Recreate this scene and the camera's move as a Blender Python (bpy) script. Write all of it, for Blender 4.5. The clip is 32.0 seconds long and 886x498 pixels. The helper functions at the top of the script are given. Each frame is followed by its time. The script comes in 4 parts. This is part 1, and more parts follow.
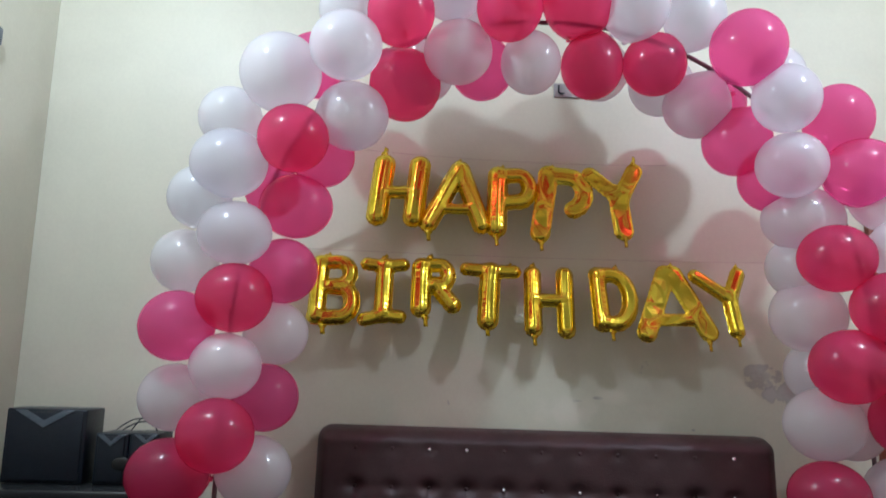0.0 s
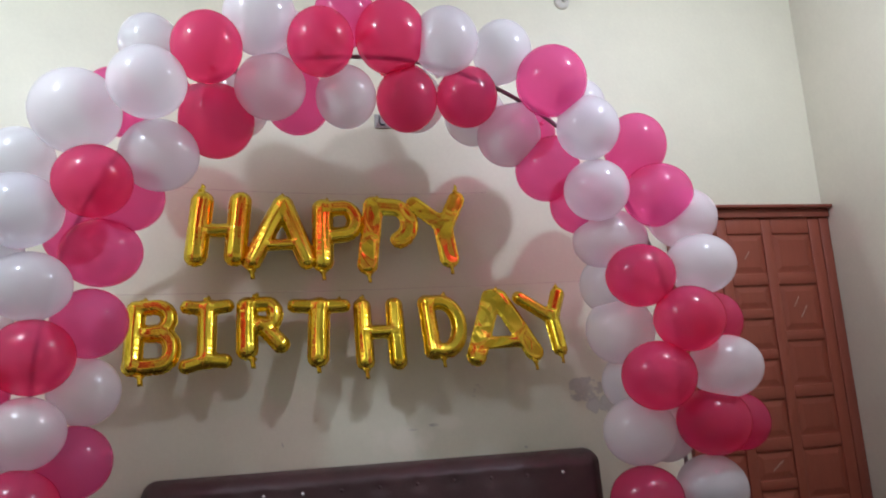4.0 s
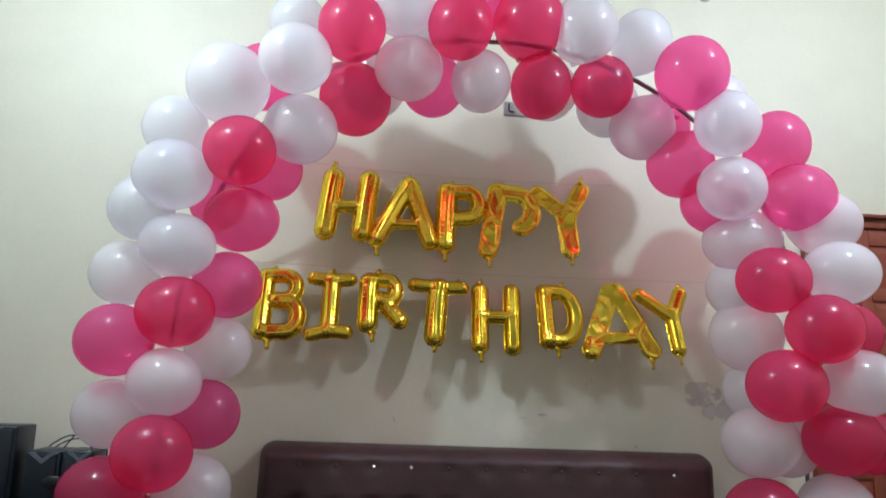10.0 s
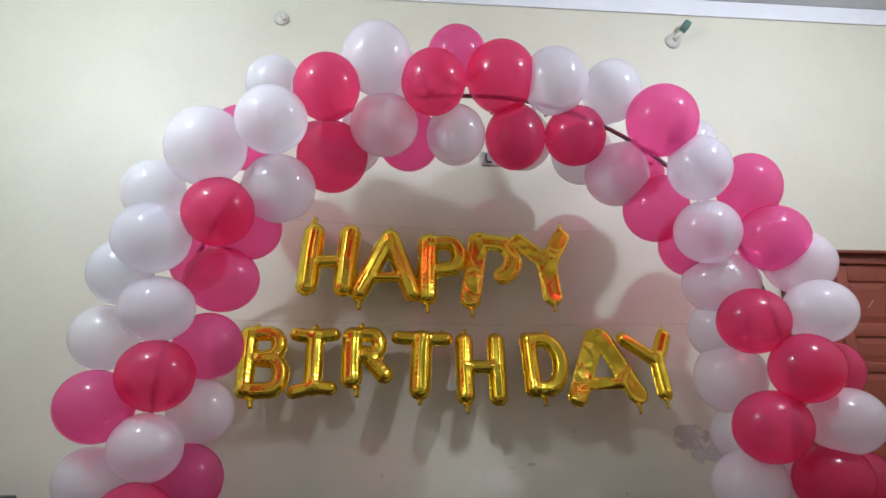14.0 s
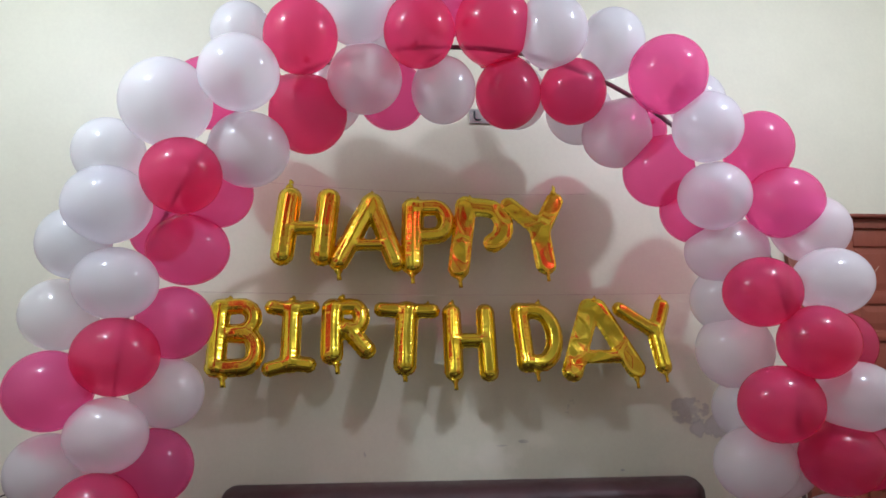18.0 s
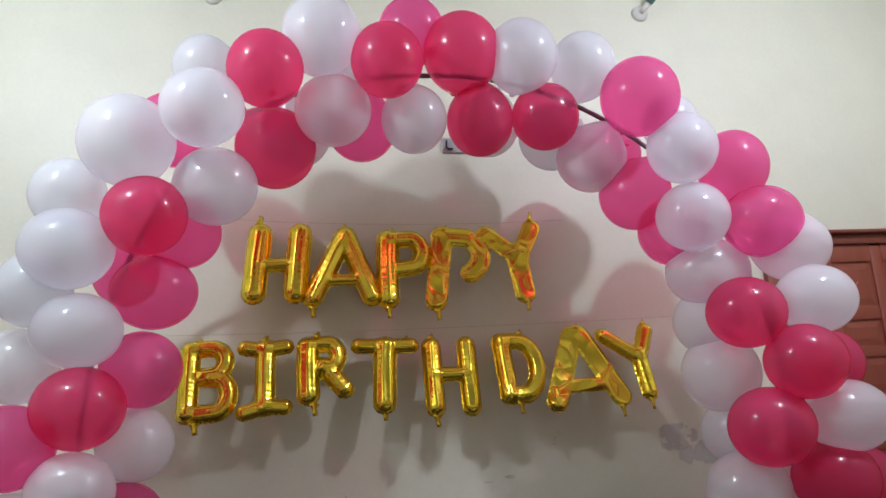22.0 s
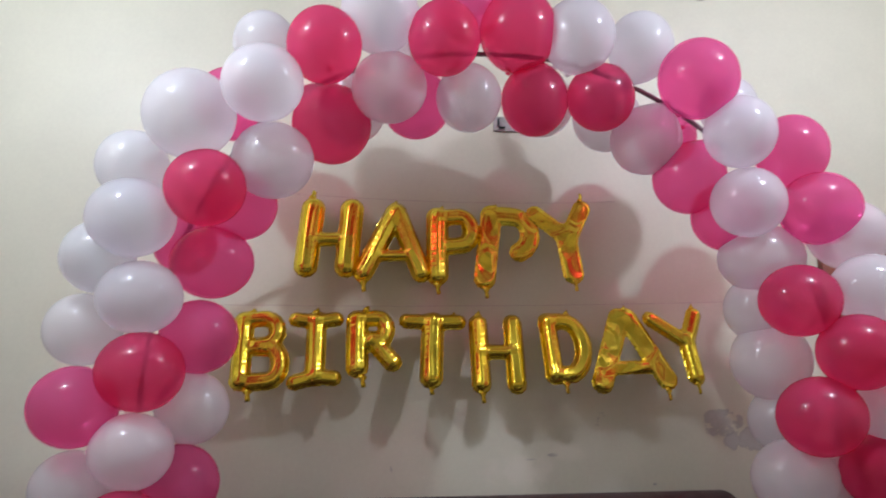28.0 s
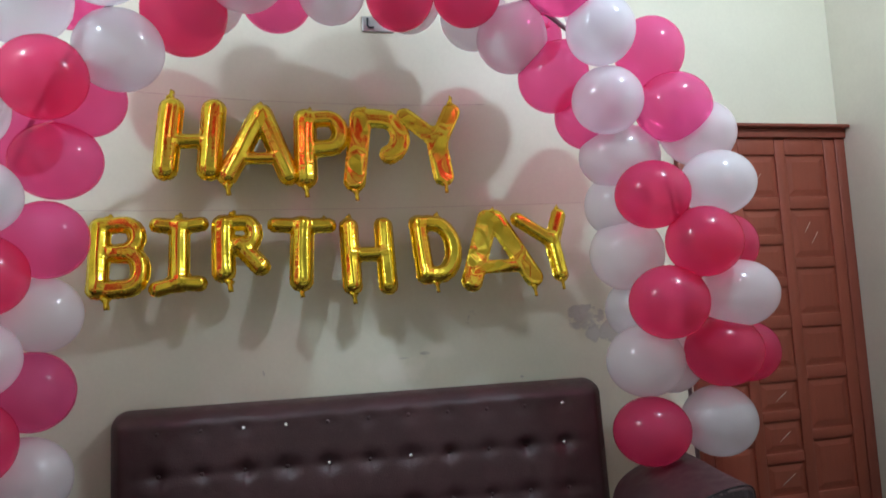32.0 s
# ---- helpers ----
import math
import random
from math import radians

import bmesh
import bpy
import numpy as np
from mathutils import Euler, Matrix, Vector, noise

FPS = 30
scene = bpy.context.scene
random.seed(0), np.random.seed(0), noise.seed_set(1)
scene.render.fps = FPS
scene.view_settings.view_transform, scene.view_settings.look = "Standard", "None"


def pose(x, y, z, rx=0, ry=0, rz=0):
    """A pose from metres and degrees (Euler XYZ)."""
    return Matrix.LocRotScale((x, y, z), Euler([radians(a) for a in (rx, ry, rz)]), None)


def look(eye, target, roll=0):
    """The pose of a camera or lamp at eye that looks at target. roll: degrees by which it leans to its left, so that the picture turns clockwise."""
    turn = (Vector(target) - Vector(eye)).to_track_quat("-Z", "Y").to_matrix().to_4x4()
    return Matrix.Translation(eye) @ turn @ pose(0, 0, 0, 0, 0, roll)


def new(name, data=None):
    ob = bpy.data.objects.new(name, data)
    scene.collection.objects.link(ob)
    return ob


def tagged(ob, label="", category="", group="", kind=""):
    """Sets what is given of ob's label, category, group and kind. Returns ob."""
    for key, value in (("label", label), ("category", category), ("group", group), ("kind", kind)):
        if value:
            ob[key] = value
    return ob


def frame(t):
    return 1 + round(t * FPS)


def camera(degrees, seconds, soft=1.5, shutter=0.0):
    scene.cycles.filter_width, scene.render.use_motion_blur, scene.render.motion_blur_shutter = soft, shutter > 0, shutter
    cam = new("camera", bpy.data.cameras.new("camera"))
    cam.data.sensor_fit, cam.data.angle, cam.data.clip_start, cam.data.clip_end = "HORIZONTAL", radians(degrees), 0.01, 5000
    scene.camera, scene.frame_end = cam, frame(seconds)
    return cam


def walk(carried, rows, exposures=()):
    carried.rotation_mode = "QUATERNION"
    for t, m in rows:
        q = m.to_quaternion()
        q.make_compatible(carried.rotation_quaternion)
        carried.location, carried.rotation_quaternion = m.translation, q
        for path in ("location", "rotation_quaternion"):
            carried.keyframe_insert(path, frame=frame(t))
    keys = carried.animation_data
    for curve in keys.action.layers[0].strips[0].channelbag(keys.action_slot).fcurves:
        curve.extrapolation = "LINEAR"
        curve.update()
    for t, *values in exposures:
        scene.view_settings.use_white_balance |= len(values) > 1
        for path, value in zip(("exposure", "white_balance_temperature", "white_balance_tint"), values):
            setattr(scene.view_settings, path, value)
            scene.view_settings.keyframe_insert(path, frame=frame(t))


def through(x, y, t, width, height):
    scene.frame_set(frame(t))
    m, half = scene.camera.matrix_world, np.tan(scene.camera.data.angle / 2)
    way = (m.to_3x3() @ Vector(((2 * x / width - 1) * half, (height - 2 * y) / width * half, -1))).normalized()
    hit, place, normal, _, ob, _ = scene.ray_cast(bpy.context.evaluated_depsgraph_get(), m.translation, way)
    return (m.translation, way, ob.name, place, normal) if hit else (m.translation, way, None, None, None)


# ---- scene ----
cam = camera(61.4, 32.0, soft=1.5, shutter=0.6)
PATH = [
    (0, (-0.054, -3.252, 1.26), (0.005, -1.279, 1.583), 1.5),
    (0.5, (-0.052, -3.255, 1.296), (0.019, -1.294, 1.683), 0.9),
    (1, (-0.034, -3.272, 1.321), (0.043, -1.321, 1.756), 0.4),
    (1.5, (-0.034, -3.271, 1.328), (0.064, -1.329, 1.794), -0.1),
    (2, (-0.016, -3.279, 1.34), (0.122, -1.345, 1.83), -0.9),
    (2.5, (0.014, -3.28, 1.342), (0.223, -1.354, 1.839), -1.9),
    (3, (0.033, -3.269, 1.333), (0.329, -1.349, 1.808), -2.9),
    (3.5, (0.041, -3.262, 1.326), (0.422, -1.346, 1.756), -3.5),
    (4, (0.034, -3.256, 1.315), (0.495, -1.344, 1.682), -3.7),
    (4.5, (0.083, -3.258, 1.295), (0.581, -1.343, 1.581), -4.0),
    (6.5, (0.072, -3.215, 1.211), (0.651, -1.301, 1.238), -0.5),
    (7, (0.036, -3.208, 1.203), (0.559, -1.278, 1.248), 0.6),
    (7.5, (-0.004, -3.206, 1.213), (0.431, -1.254, 1.265), 1.3),
    (8, (-0.017, -3.213, 1.209), (0.311, -1.242, 1.297), 1.6),
    (8.5, (-0.036, -3.226, 1.205), (0.2, -1.246, 1.354), 1.9),
    (9, (-0.038, -3.239, 1.229), (0.152, -1.258, 1.434), 2.1),
    (9.5, (-0.035, -3.239, 1.261), (0.152, -1.268, 1.545), 2.0),
    (10, (-0.037, -3.252, 1.279), (0.148, -1.292, 1.636), 1.8),
    (10.5, (-0.03, -3.265, 1.306), (0.146, -1.315, 1.714), 1.5),
    (11, (-0.028, -3.27, 1.315), (0.15, -1.327, 1.757), 1.3),
    (11.5, (-0.01, -3.273, 1.31), (0.165, -1.334, 1.77), 1.2),
    (12, (-0.008, -3.272, 1.318), (0.182, -1.335, 1.778), 0.9),
    (12.5, (0.005, -3.273, 1.319), (0.209, -1.339, 1.784), 0.5),
    (13, (0.006, -3.276, 1.315), (0.222, -1.344, 1.783), 0.1),
    (13.5, (0.003, -3.275, 1.317), (0.221, -1.342, 1.781), -0.2),
    (14, (0.0, -3.273, 1.313), (0.206, -1.34, 1.782), -0.4),
    (14.5, (0.001, -3.281, 1.325), (0.191, -1.345, 1.79), -0.7),
    (16.5, (0.009, -3.271, 1.302), (0.176, -1.316, 1.685), -1.9),
    (17, (-0.008, -3.229, 1.313), (0.162, -1.259, 1.608), -2.2),
    (17.5, (-0.001, -3.146, 1.348), (0.221, -1.185, 1.673), -1.7),
    (18, (-0.005, -3.063, 1.393), (0.258, -1.113, 1.752), -0.9),
    (18.5, (-0.008, -3.014, 1.377), (0.274, -1.07, 1.755), -0.8),
    (19, (-0.015, -2.986, 1.374), (0.285, -1.045, 1.754), -1.0),
    (19.5, (-0.007, -2.99, 1.389), (0.289, -1.053, 1.79), -1.3),
    (20, (-0.007, -2.995, 1.389), (0.29, -1.063, 1.812), -1.7),
    (20.5, (0.002, -2.987, 1.385), (0.305, -1.056, 1.809), -2.2),
    (21, (-0.001, -2.985, 1.388), (0.309, -1.055, 1.812), -2.7),
    (21.5, (0.005, -2.996, 1.396), (0.315, -1.068, 1.832), -3.0),
    (22, (0.004, -2.995, 1.407), (0.331, -1.072, 1.846), -3.5),
    (22.5, (0.027, -3.005, 1.407), (0.363, -1.081, 1.84), -4.1),
    (23, (0.029, -3.003, 1.403), (0.377, -1.079, 1.828), -4.7),
    (23.5, (0.017, -2.999, 1.406), (0.376, -1.077, 1.828), -5.1),
    (24, (0.024, -3.004, 1.409), (0.364, -1.08, 1.834), -5.0),
    (24.5, (0.011, -3.003, 1.407), (0.337, -1.077, 1.836), -4.5),
    (25, (-0.011, -3.011, 1.409), (0.277, -1.081, 1.847), -3.5),
    (25.5, (-0.037, -3.021, 1.398), (0.17, -1.08, 1.832), -1.7),
    (27.5, (-0.068, -3.011, 1.368), (0.090, -1.046, 1.706), 0.2),
    (28, (-0.033, -3.013, 1.409), (0.185, -1.063, 1.791), -1.2),
    (28.5, (-0.003, -3.023, 1.414), (0.271, -1.086, 1.830), -2.1),
    (29, (0.007, -3.017, 1.402), (0.327, -1.086, 1.812), -2.7),
    (29.5, (0.008, -3.010, 1.390), (0.349, -1.078, 1.781), -3.0),
    (30, (0.019, -3.013, 1.391), (0.378, -1.080, 1.759), -3.0),
    (30.5, (0.026, -3.010, 1.390), (0.453, -1.083, 1.712), -3.2),
    (31, (0.051, -3.007, 1.363), (0.526, -1.084, 1.641), -3.4),
    (31.5, (0.046, -3.018, 1.334), (0.549, -1.097, 1.568), -3.5),
    (32, (0.044, -3.004, 1.304), (0.547, -1.077, 1.486), -3.3),
]
EXPOSURES = [(0, 0.16, 6390, 9.0), (1, 0.12, 6690, 14.0), (3.5, 0.07, 6740, 15.0), (4.5, 0.2, 6600, 13.0), (6.5, 0.86, 6070, 0.5), (7.5, 0.91, 6000, -4.0), (8.5, 0.77, 6150, -4.5), (9, 0.57, 6250, -0.5), (10, 0.33, 6450, 6.5), (11, 0.16, 6600, 13.0), (14, 0.13, 6650, 14.0), (22, 0.14, 6600, 13.0), (28, 0.07, 6720, 17.5), (30, 0.05, 6680, 15.5), (31, 0.09, 6580, 12.5), (32, 0.3, 6370, 5.0)]
walk(cam, [(t, look(eye, target, roll)) for t, eye, target, roll in PATH], EXPOSURES)

# world: a closed room at night, only a faint dark surround
world = bpy.data.worlds.new("world")
scene.world = world
world.use_nodes = True
world.node_tree.nodes["Background"].inputs["Color"].default_value = (0.02, 0.02, 0.022, 1)
world.node_tree.nodes["Background"].inputs["Strength"].default_value = 0.2

X0, X1, Y1, TOP = -1.738, 2.872, -5.2, 3.443   # room: left and right wall, wall behind the camera, ceiling


def lamp(name, place, watts, colour, size):
    ob = new(name, bpy.data.lights.new(name, "POINT"))
    ob.data.energy, ob.data.color, ob.data.shadow_soft_size = watts, colour, size
    ob.matrix_world = Matrix.Translation(place)
    return ob


LAMP_LEFT, LAMP_RIGHT = (-1.28, -1.74, 3.20), (1.94, -1.72, 3.22)
lamp("bulb_left", LAMP_LEFT, 58, (0.855, 1.0, 1.18), 0.045)
lamp("bulb_right", LAMP_RIGHT, 58, (0.885, 1.0, 1.19), 0.045)


# ---- materials ----
class Mat:
    """A node material with short ways to add nodes."""

    def __init__(self, name, colour=(0.8, 0.8, 0.8), rough=0.5, metal=0.0, coat=0.0):
        self.m = bpy.data.materials.new(name)
        self.m.use_nodes = True
        self.t = self.m.node_tree
        self.p = self.t.nodes["Principled BSDF"]
        self.out = self.t.nodes["Material Output"]
        self.set("Base Color", (*colour, 1))
        self.set("Roughness", rough)
        self.set("Metallic", metal)
        self.set("Coat Weight", coat)

    def set(self, key, value):
        self.p.inputs[key].default_value = value

    def node(self, kind, **values):
        n = self.t.nodes.new(kind)
        for key, value in values.items():
            n.inputs[key.replace("_", " ")].default_value = value
        return n

    def link(self, a, b):
        self.t.links.new(a, b)

    def coords(self, which="Object"):
        return self.t.nodes.new("ShaderNodeTexCoord").outputs[which]

    def noise(self, scale, detail=4.0, rough=0.6, vector=None):
        n = self.node("ShaderNodeTexNoise", Scale=scale, Detail=detail, Roughness=rough)
        self.link(vector if vector is not None else self.coords(), n.inputs["Vector"])
        return n.outputs["Fac"]

    def ramp(self, fac, stops):
        n = self.t.nodes.new("ShaderNodeValToRGB")
        while len(n.color_ramp.elements) < len(stops):
            n.color_ramp.elements.new(0.5)
        for e, (at, c) in zip(n.color_ramp.elements, stops):
            e.position, e.color = at, (*c, 1) if len(c) == 3 else c
        self.link(fac, n.inputs["Fac"])
        return n.outputs["Color"]

    def mix(self, fac, a, b, mode="MIX"):
        n = self.t.nodes.new("ShaderNodeMix")
        n.data_type, n.blend_type = "RGBA", mode
        for key, value in ((0, fac), (6, a), (7, b)):
            if isinstance(value, (int, float)):
                n.inputs[key].default_value = value
            elif isinstance(value, tuple):
                n.inputs[key].default_value = (*value, 1)
            else:
                self.link(value, n.inputs[key])
        return n.outputs[2]

    def math(self, op, a, b=0.0, clamp=False):
        n = self.t.nodes.new("ShaderNodeMath")
        n.operation, n.use_clamp = op, clamp
        for key, value in ((0, a), (1, b)):
            if isinstance(value, (int, float)):
                n.inputs[key].default_value = value
            else:
                self.link(value, n.inputs[key])
        return n.outputs[0]

    def colour(self, socket):
        self.link(socket, self.p.inputs["Base Color"])
        return self

    def rough(self, socket):
        self.link(socket, self.p.inputs["Roughness"])
        return self

    def bump(self, height, strength=0.2, distance=0.01):
        n = self.node("ShaderNodeBump", Strength=strength, Distance=distance)
        self.link(height, n.inputs["Height"])
        self.link(n.outputs["Normal"], self.p.inputs["Normal"])
        return self


def spot(m, x, z, rx, rz):
    """1 inside an ellipse on the back wall, falling to 0 at its rim."""
    sep = m.t.nodes.new("ShaderNodeSeparateXYZ")
    m.link(m.coords(), sep.inputs[0])
    a = m.math("DIVIDE", m.math("SUBTRACT", sep.outputs["X"], x), rx)
    b = m.math("DIVIDE", m.math("SUBTRACT", sep.outputs["Z"], z), rz)
    d = m.math("ADD", m.math("MULTIPLY", a, a), m.math("MULTIPLY", b, b))
    return m.math("SUBTRACT", 1.0, d, clamp=True)


def wall_paint(name, base, stains_bands_sheen=False):
    m = Mat(name, base, 0.5)
    big = m.noise(1.3, 5, 0.65)
    dark = tuple(c * 0.94 for c in base)
    light = tuple(min(1, c * 1.04) for c in base)
    col = m.ramp(big, [(0.3, dark), (0.62, light)])
    fine = m.noise(60, 3)
    col = m.mix(0.06, col, m.ramp(fine, [(0.35, (0.45, 0.42, 0.36)), (0.7, (1, 1, 1))]), "MULTIPLY")
    height = m.math("ADD", m.math("MULTIPLY", m.noise(7, 4), 0.7), m.math("MULTIPLY", fine, 0.12))
    if stains_bands_sheen:
        ragged = m.math("MULTIPLY", m.math("SUBTRACT", m.noise(9, 7, 0.62), 0.38), 3.8, clamp=True)
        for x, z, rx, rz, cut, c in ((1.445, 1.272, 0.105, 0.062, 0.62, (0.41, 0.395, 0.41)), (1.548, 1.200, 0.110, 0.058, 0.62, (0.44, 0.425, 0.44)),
                                     (0.083, 1.128, 0.013, 0.026, 0.85, (0.30, 0.28, 0.26)), (0.641, 1.148, 0.035, 0.008, 0.85, (0.33, 0.31, 0.28)), (0.725, 1.162, 0.030, 0.010, 0.85, (0.33, 0.31, 0.28)),
                                     (1.141, 1.036, 0.016, 0.010, 0.85, (0.36, 0.35, 0.33)),
                                     # wide, ragged, darker bands under the lower letters
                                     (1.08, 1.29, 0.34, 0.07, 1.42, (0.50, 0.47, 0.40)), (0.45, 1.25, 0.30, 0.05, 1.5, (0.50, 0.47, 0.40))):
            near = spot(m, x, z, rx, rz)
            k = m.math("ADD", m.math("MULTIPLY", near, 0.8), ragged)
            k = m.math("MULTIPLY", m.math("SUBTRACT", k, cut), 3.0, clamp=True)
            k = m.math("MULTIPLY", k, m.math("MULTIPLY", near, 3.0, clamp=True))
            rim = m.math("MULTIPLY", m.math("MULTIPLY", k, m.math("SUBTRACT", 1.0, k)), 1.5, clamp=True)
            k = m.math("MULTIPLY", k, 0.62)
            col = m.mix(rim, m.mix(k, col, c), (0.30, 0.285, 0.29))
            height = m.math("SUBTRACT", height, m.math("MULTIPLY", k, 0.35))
        # pale patches above the sofa: the paint's glossy reflection, put into its colour
        for x, z, rx, rz, c in ((0.60, 1.10, 0.22, 0.10, (0.78, 0.735, 0.62)), (0.80, 1.17, 0.10, 0.05, (0.76, 0.72, 0.60))):
            near = spot(m, x, z, rx, rz)
            k = m.math("MULTIPLY", m.math("SUBTRACT", m.math("ADD", near, ragged), 0.75), 1.6, clamp=True)
            col = m.mix(m.math("MULTIPLY", k, m.math("MULTIPLY", near, 0.9, clamp=True)), col, c)
    m.colour(col)
    m.rough(m.ramp(m.noise(3, 3), [(0.3, (0.36,) * 3), (0.7, (0.55,) * 3)]))
    m.bump(height, 0.12, 0.01)
    return m.m


def latex(name, base, through, back):
    """Balloon skin: glossy, coloured in the mass, and part of the light goes straight through."""
    m = Mat(name, base, 0.20, coat=0.85)
    m.set("Coat Roughness", 0.075)
    m.set("Specular IOR Level", 0.55)
    info = m.t.nodes.new("ShaderNodeObjectInfo")
    tone = m.ramp(info.outputs["Random"], [(0.0, tuple(c * 0.88 for c in base)), (1.0, tuple(min(1, c * 1.08) for c in base))])
    m.colour(tone)
    haze = m.node("ShaderNodeBsdfTranslucent", Color=(*back, 1))
    clear = m.node("ShaderNodeBsdfTransparent", Color=(*through, 1))
    one, two = m.t.nodes.new("ShaderNodeMixShader"), m.t.nodes.new("ShaderNodeMixShader")
    one.inputs[0].default_value, two.inputs[0].default_value = 0.50 if name == "latex_white" else 0.44, THROUGH[name]
    m.link(m.p.outputs[0], one.inputs[1]), m.link(haze.outputs[0], one.inputs[2])
    m.link(one.outputs[0], two.inputs[1]), m.link(clear.outputs[0], two.inputs[2])
    m.link(two.outputs[0], m.out.inputs["Surface"])
    return m.m


THROUGH = {"latex_white": 0.29, "latex_pink": 0.66, "latex_red": 0.55}
WHITE = latex("latex_white", (0.90, 0.96, 1.0), (0.98, 0.93, 0.97), (0.94, 0.96, 1.0))
PINK = latex("latex_pink", (0.93, 0.26, 0.54), (1.0, 0.34, 0.60), (0.99, 0.31, 0.63))
RED = latex("latex_red", (0.84, 0.11, 0.28), (1.0, 0.28, 0.47), (0.98, 0.17, 0.38))
LATEX = {"white": WHITE, "pink": PINK, "red": RED}


def gold(name):
    m = Mat(name, (0.9, 0.6, 0.07), 0.12, metal=1.0)
    m.colour(m.ramp(m.noise(7, 3), [(0.3, (0.84, 0.56, 0.040)), (0.65, (0.88, 0.68, 0.07))]))
    m.bump(m.math("ADD", m.math("MULTIPLY", m.noise(16, 2, 0.5), 0.5), m.math("MULTIPLY", m.noise(38, 2, 0.5), 0.15)), 0.09, 0.012)
    m.rough(m.ramp(m.noise(40, 2), [(0.3, (0.13,) * 3), (0.7, (0.23,) * 3)]))
    return m.m


GOLD = gold("gold_foil")


def leather(name, base):
    m = Mat(name, base, 0.4)
    big = m.noise(5, 5, 0.6)
    m.colour(m.ramp(big, [(0.3, tuple(c * 0.72 for c in base)), (0.7, tuple(c * 1.25 for c in base))]))
    grain = m.node("ShaderNodeTexVoronoi", Scale=260.0)
    m.link(m.coords(), grain.inputs["Vector"])
    height = m.math("ADD", m.math("MULTIPLY", grain.outputs["Distance"], 0.25), m.math("MULTIPLY", m.noise(14, 5), 0.8))
    m.bump(height, 0.28, 0.008)
    m.rough(m.ramp(m.noise(18, 4), [(0.3, (0.36,) * 3), (0.7, (0.54,) * 3)]))
    return m.m


LEATHER = leather("brown_leather", (0.055, 0.023, 0.026))
LEATHER_DARK = leather("black_leather", (0.022, 0.013, 0.015))
LEATHER_DARK.node_tree.nodes["Principled BSDF"].inputs["Specular IOR Level"].default_value = 0.25


def worn(name, base, rough=0.5, scale=6, spread=0.18, metal=0.0, strength=0.12, distance=0.004):
    m = Mat(name, base, rough, metal)
    col = m.ramp(m.noise(scale, 6, 0.65), [(0.28, tuple(c * (1 - spread) for c in base)), (0.72, tuple(min(1, c * (1 + spread)) for c in base))])
    m.colour(col)
    m.rough(m.ramp(m.noise(scale * 3, 3), [(0.3, (rough * 0.8,) * 3), (0.7, (min(1, rough * 1.2),) * 3)]))
    m.bump(m.noise(scale * 12, 4), strength, distance)
    return m.m


def wood(name, base, rough=0.42):
    m = Mat(name, base, rough)
    stretch = m.t.nodes.new("ShaderNodeMapping")
    stretch.inputs["Scale"].default_value = (14, 14, 1.2)
    m.link(m.coords(), stretch.inputs["Vector"])
    grain = m.noise(3.0, 7, 0.65, stretch.outputs["Vector"])
    col = m.ramp(grain, [(0.25, tuple(c * 0.87 for c in base)), (0.55, base), (0.8, tuple(c * 1.08 for c in base))])
    m.colour(m.mix(0.25, col, m.ramp(m.noise(3, 4), [(0.3, tuple(c * 0.6 for c in base)), (0.7, base)])))
    m.bump(grain, 0.12, 0.004)
    m.rough(m.ramp(m.noise(9, 3), [(0.3, (rough * 0.85,) * 3), (0.7, (rough * 1.2,) * 3)]))
    return m.m


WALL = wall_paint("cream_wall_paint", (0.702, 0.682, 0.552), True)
WALL_SIDE = wall_paint("cream_side_paint", (0.69, 0.67, 0.548))
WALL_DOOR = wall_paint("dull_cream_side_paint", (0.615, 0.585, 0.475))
CEILING = worn("grey_ceiling_paint", (0.60, 0.61, 0.62), 0.7, 2, 0.06)
CORNICE = worn("white_cornice_paint", (0.80, 0.81, 0.84), 0.6, 4, 0.05)
# unseen wall behind the camera: peach tint chosen to warm the bounced light
WALL_REAR = wall_paint("warm_bounce_tint", (0.76, 0.64, 0.52))
FLOOR = worn("grey_floor_tile", (0.17, 0.165, 0.165), 0.25, 3, 0.12)
GROUT = worn("dark_grout", (0.12, 0.115, 0.11), 0.8, 9)
DOOR = wood("red_brown_door_wood", (0.285, 0.064, 0.034), 0.5)
FRAME = wood("door_frame_wood", (0.245, 0.058, 0.033), 0.5)
CREAM = worn("cream_painted_carving", (0.52, 0.51, 0.42), 0.45, 12, 0.15)
BLACK = worn("black_plastic", (0.006, 0.013, 0.023), 0.35, 20, 0.2)
BLUEGREY = worn("blue_grey_sheen_panel", (0.12, 0.15, 0.18), 0.3, 9, 0.2)
DARKWOOD = wood("dark_stained_wood", (0.035, 0.022, 0.020), 0.35)
STEEL = worn("polished_steel", (0.62, 0.60, 0.57), 0.18, 30, 0.08, metal=1.0, strength=0.03)
CRYSTAL = Mat("crystal_button", (0.92, 0.92, 0.95), 0.04, metal=0.85).m
BEIGE = worn("beige_laminate", (0.35, 0.27, 0.16), 0.45, 4, 0.08)
GREYCLOTH = worn("grey_green_upholstery", (0.20, 0.192, 0.150), 0.85, 40, 0.18, strength=0.4, distance=0.003)
POLE = worn("dark_arch_tube", (0.17, 0.13, 0.135), 0.4, 20, 0.2)
THREAD = worn("pale_thread", (0.55, 0.48, 0.42), 0.8, 50)
GREEN = worn("faded_green_plastic", (0.10, 0.20, 0.17), 0.5, 40, 0.2)
OFFWHITE = worn("yellowed_white_plastic", (0.66, 0.64, 0.58), 0.45, 20, 0.1)
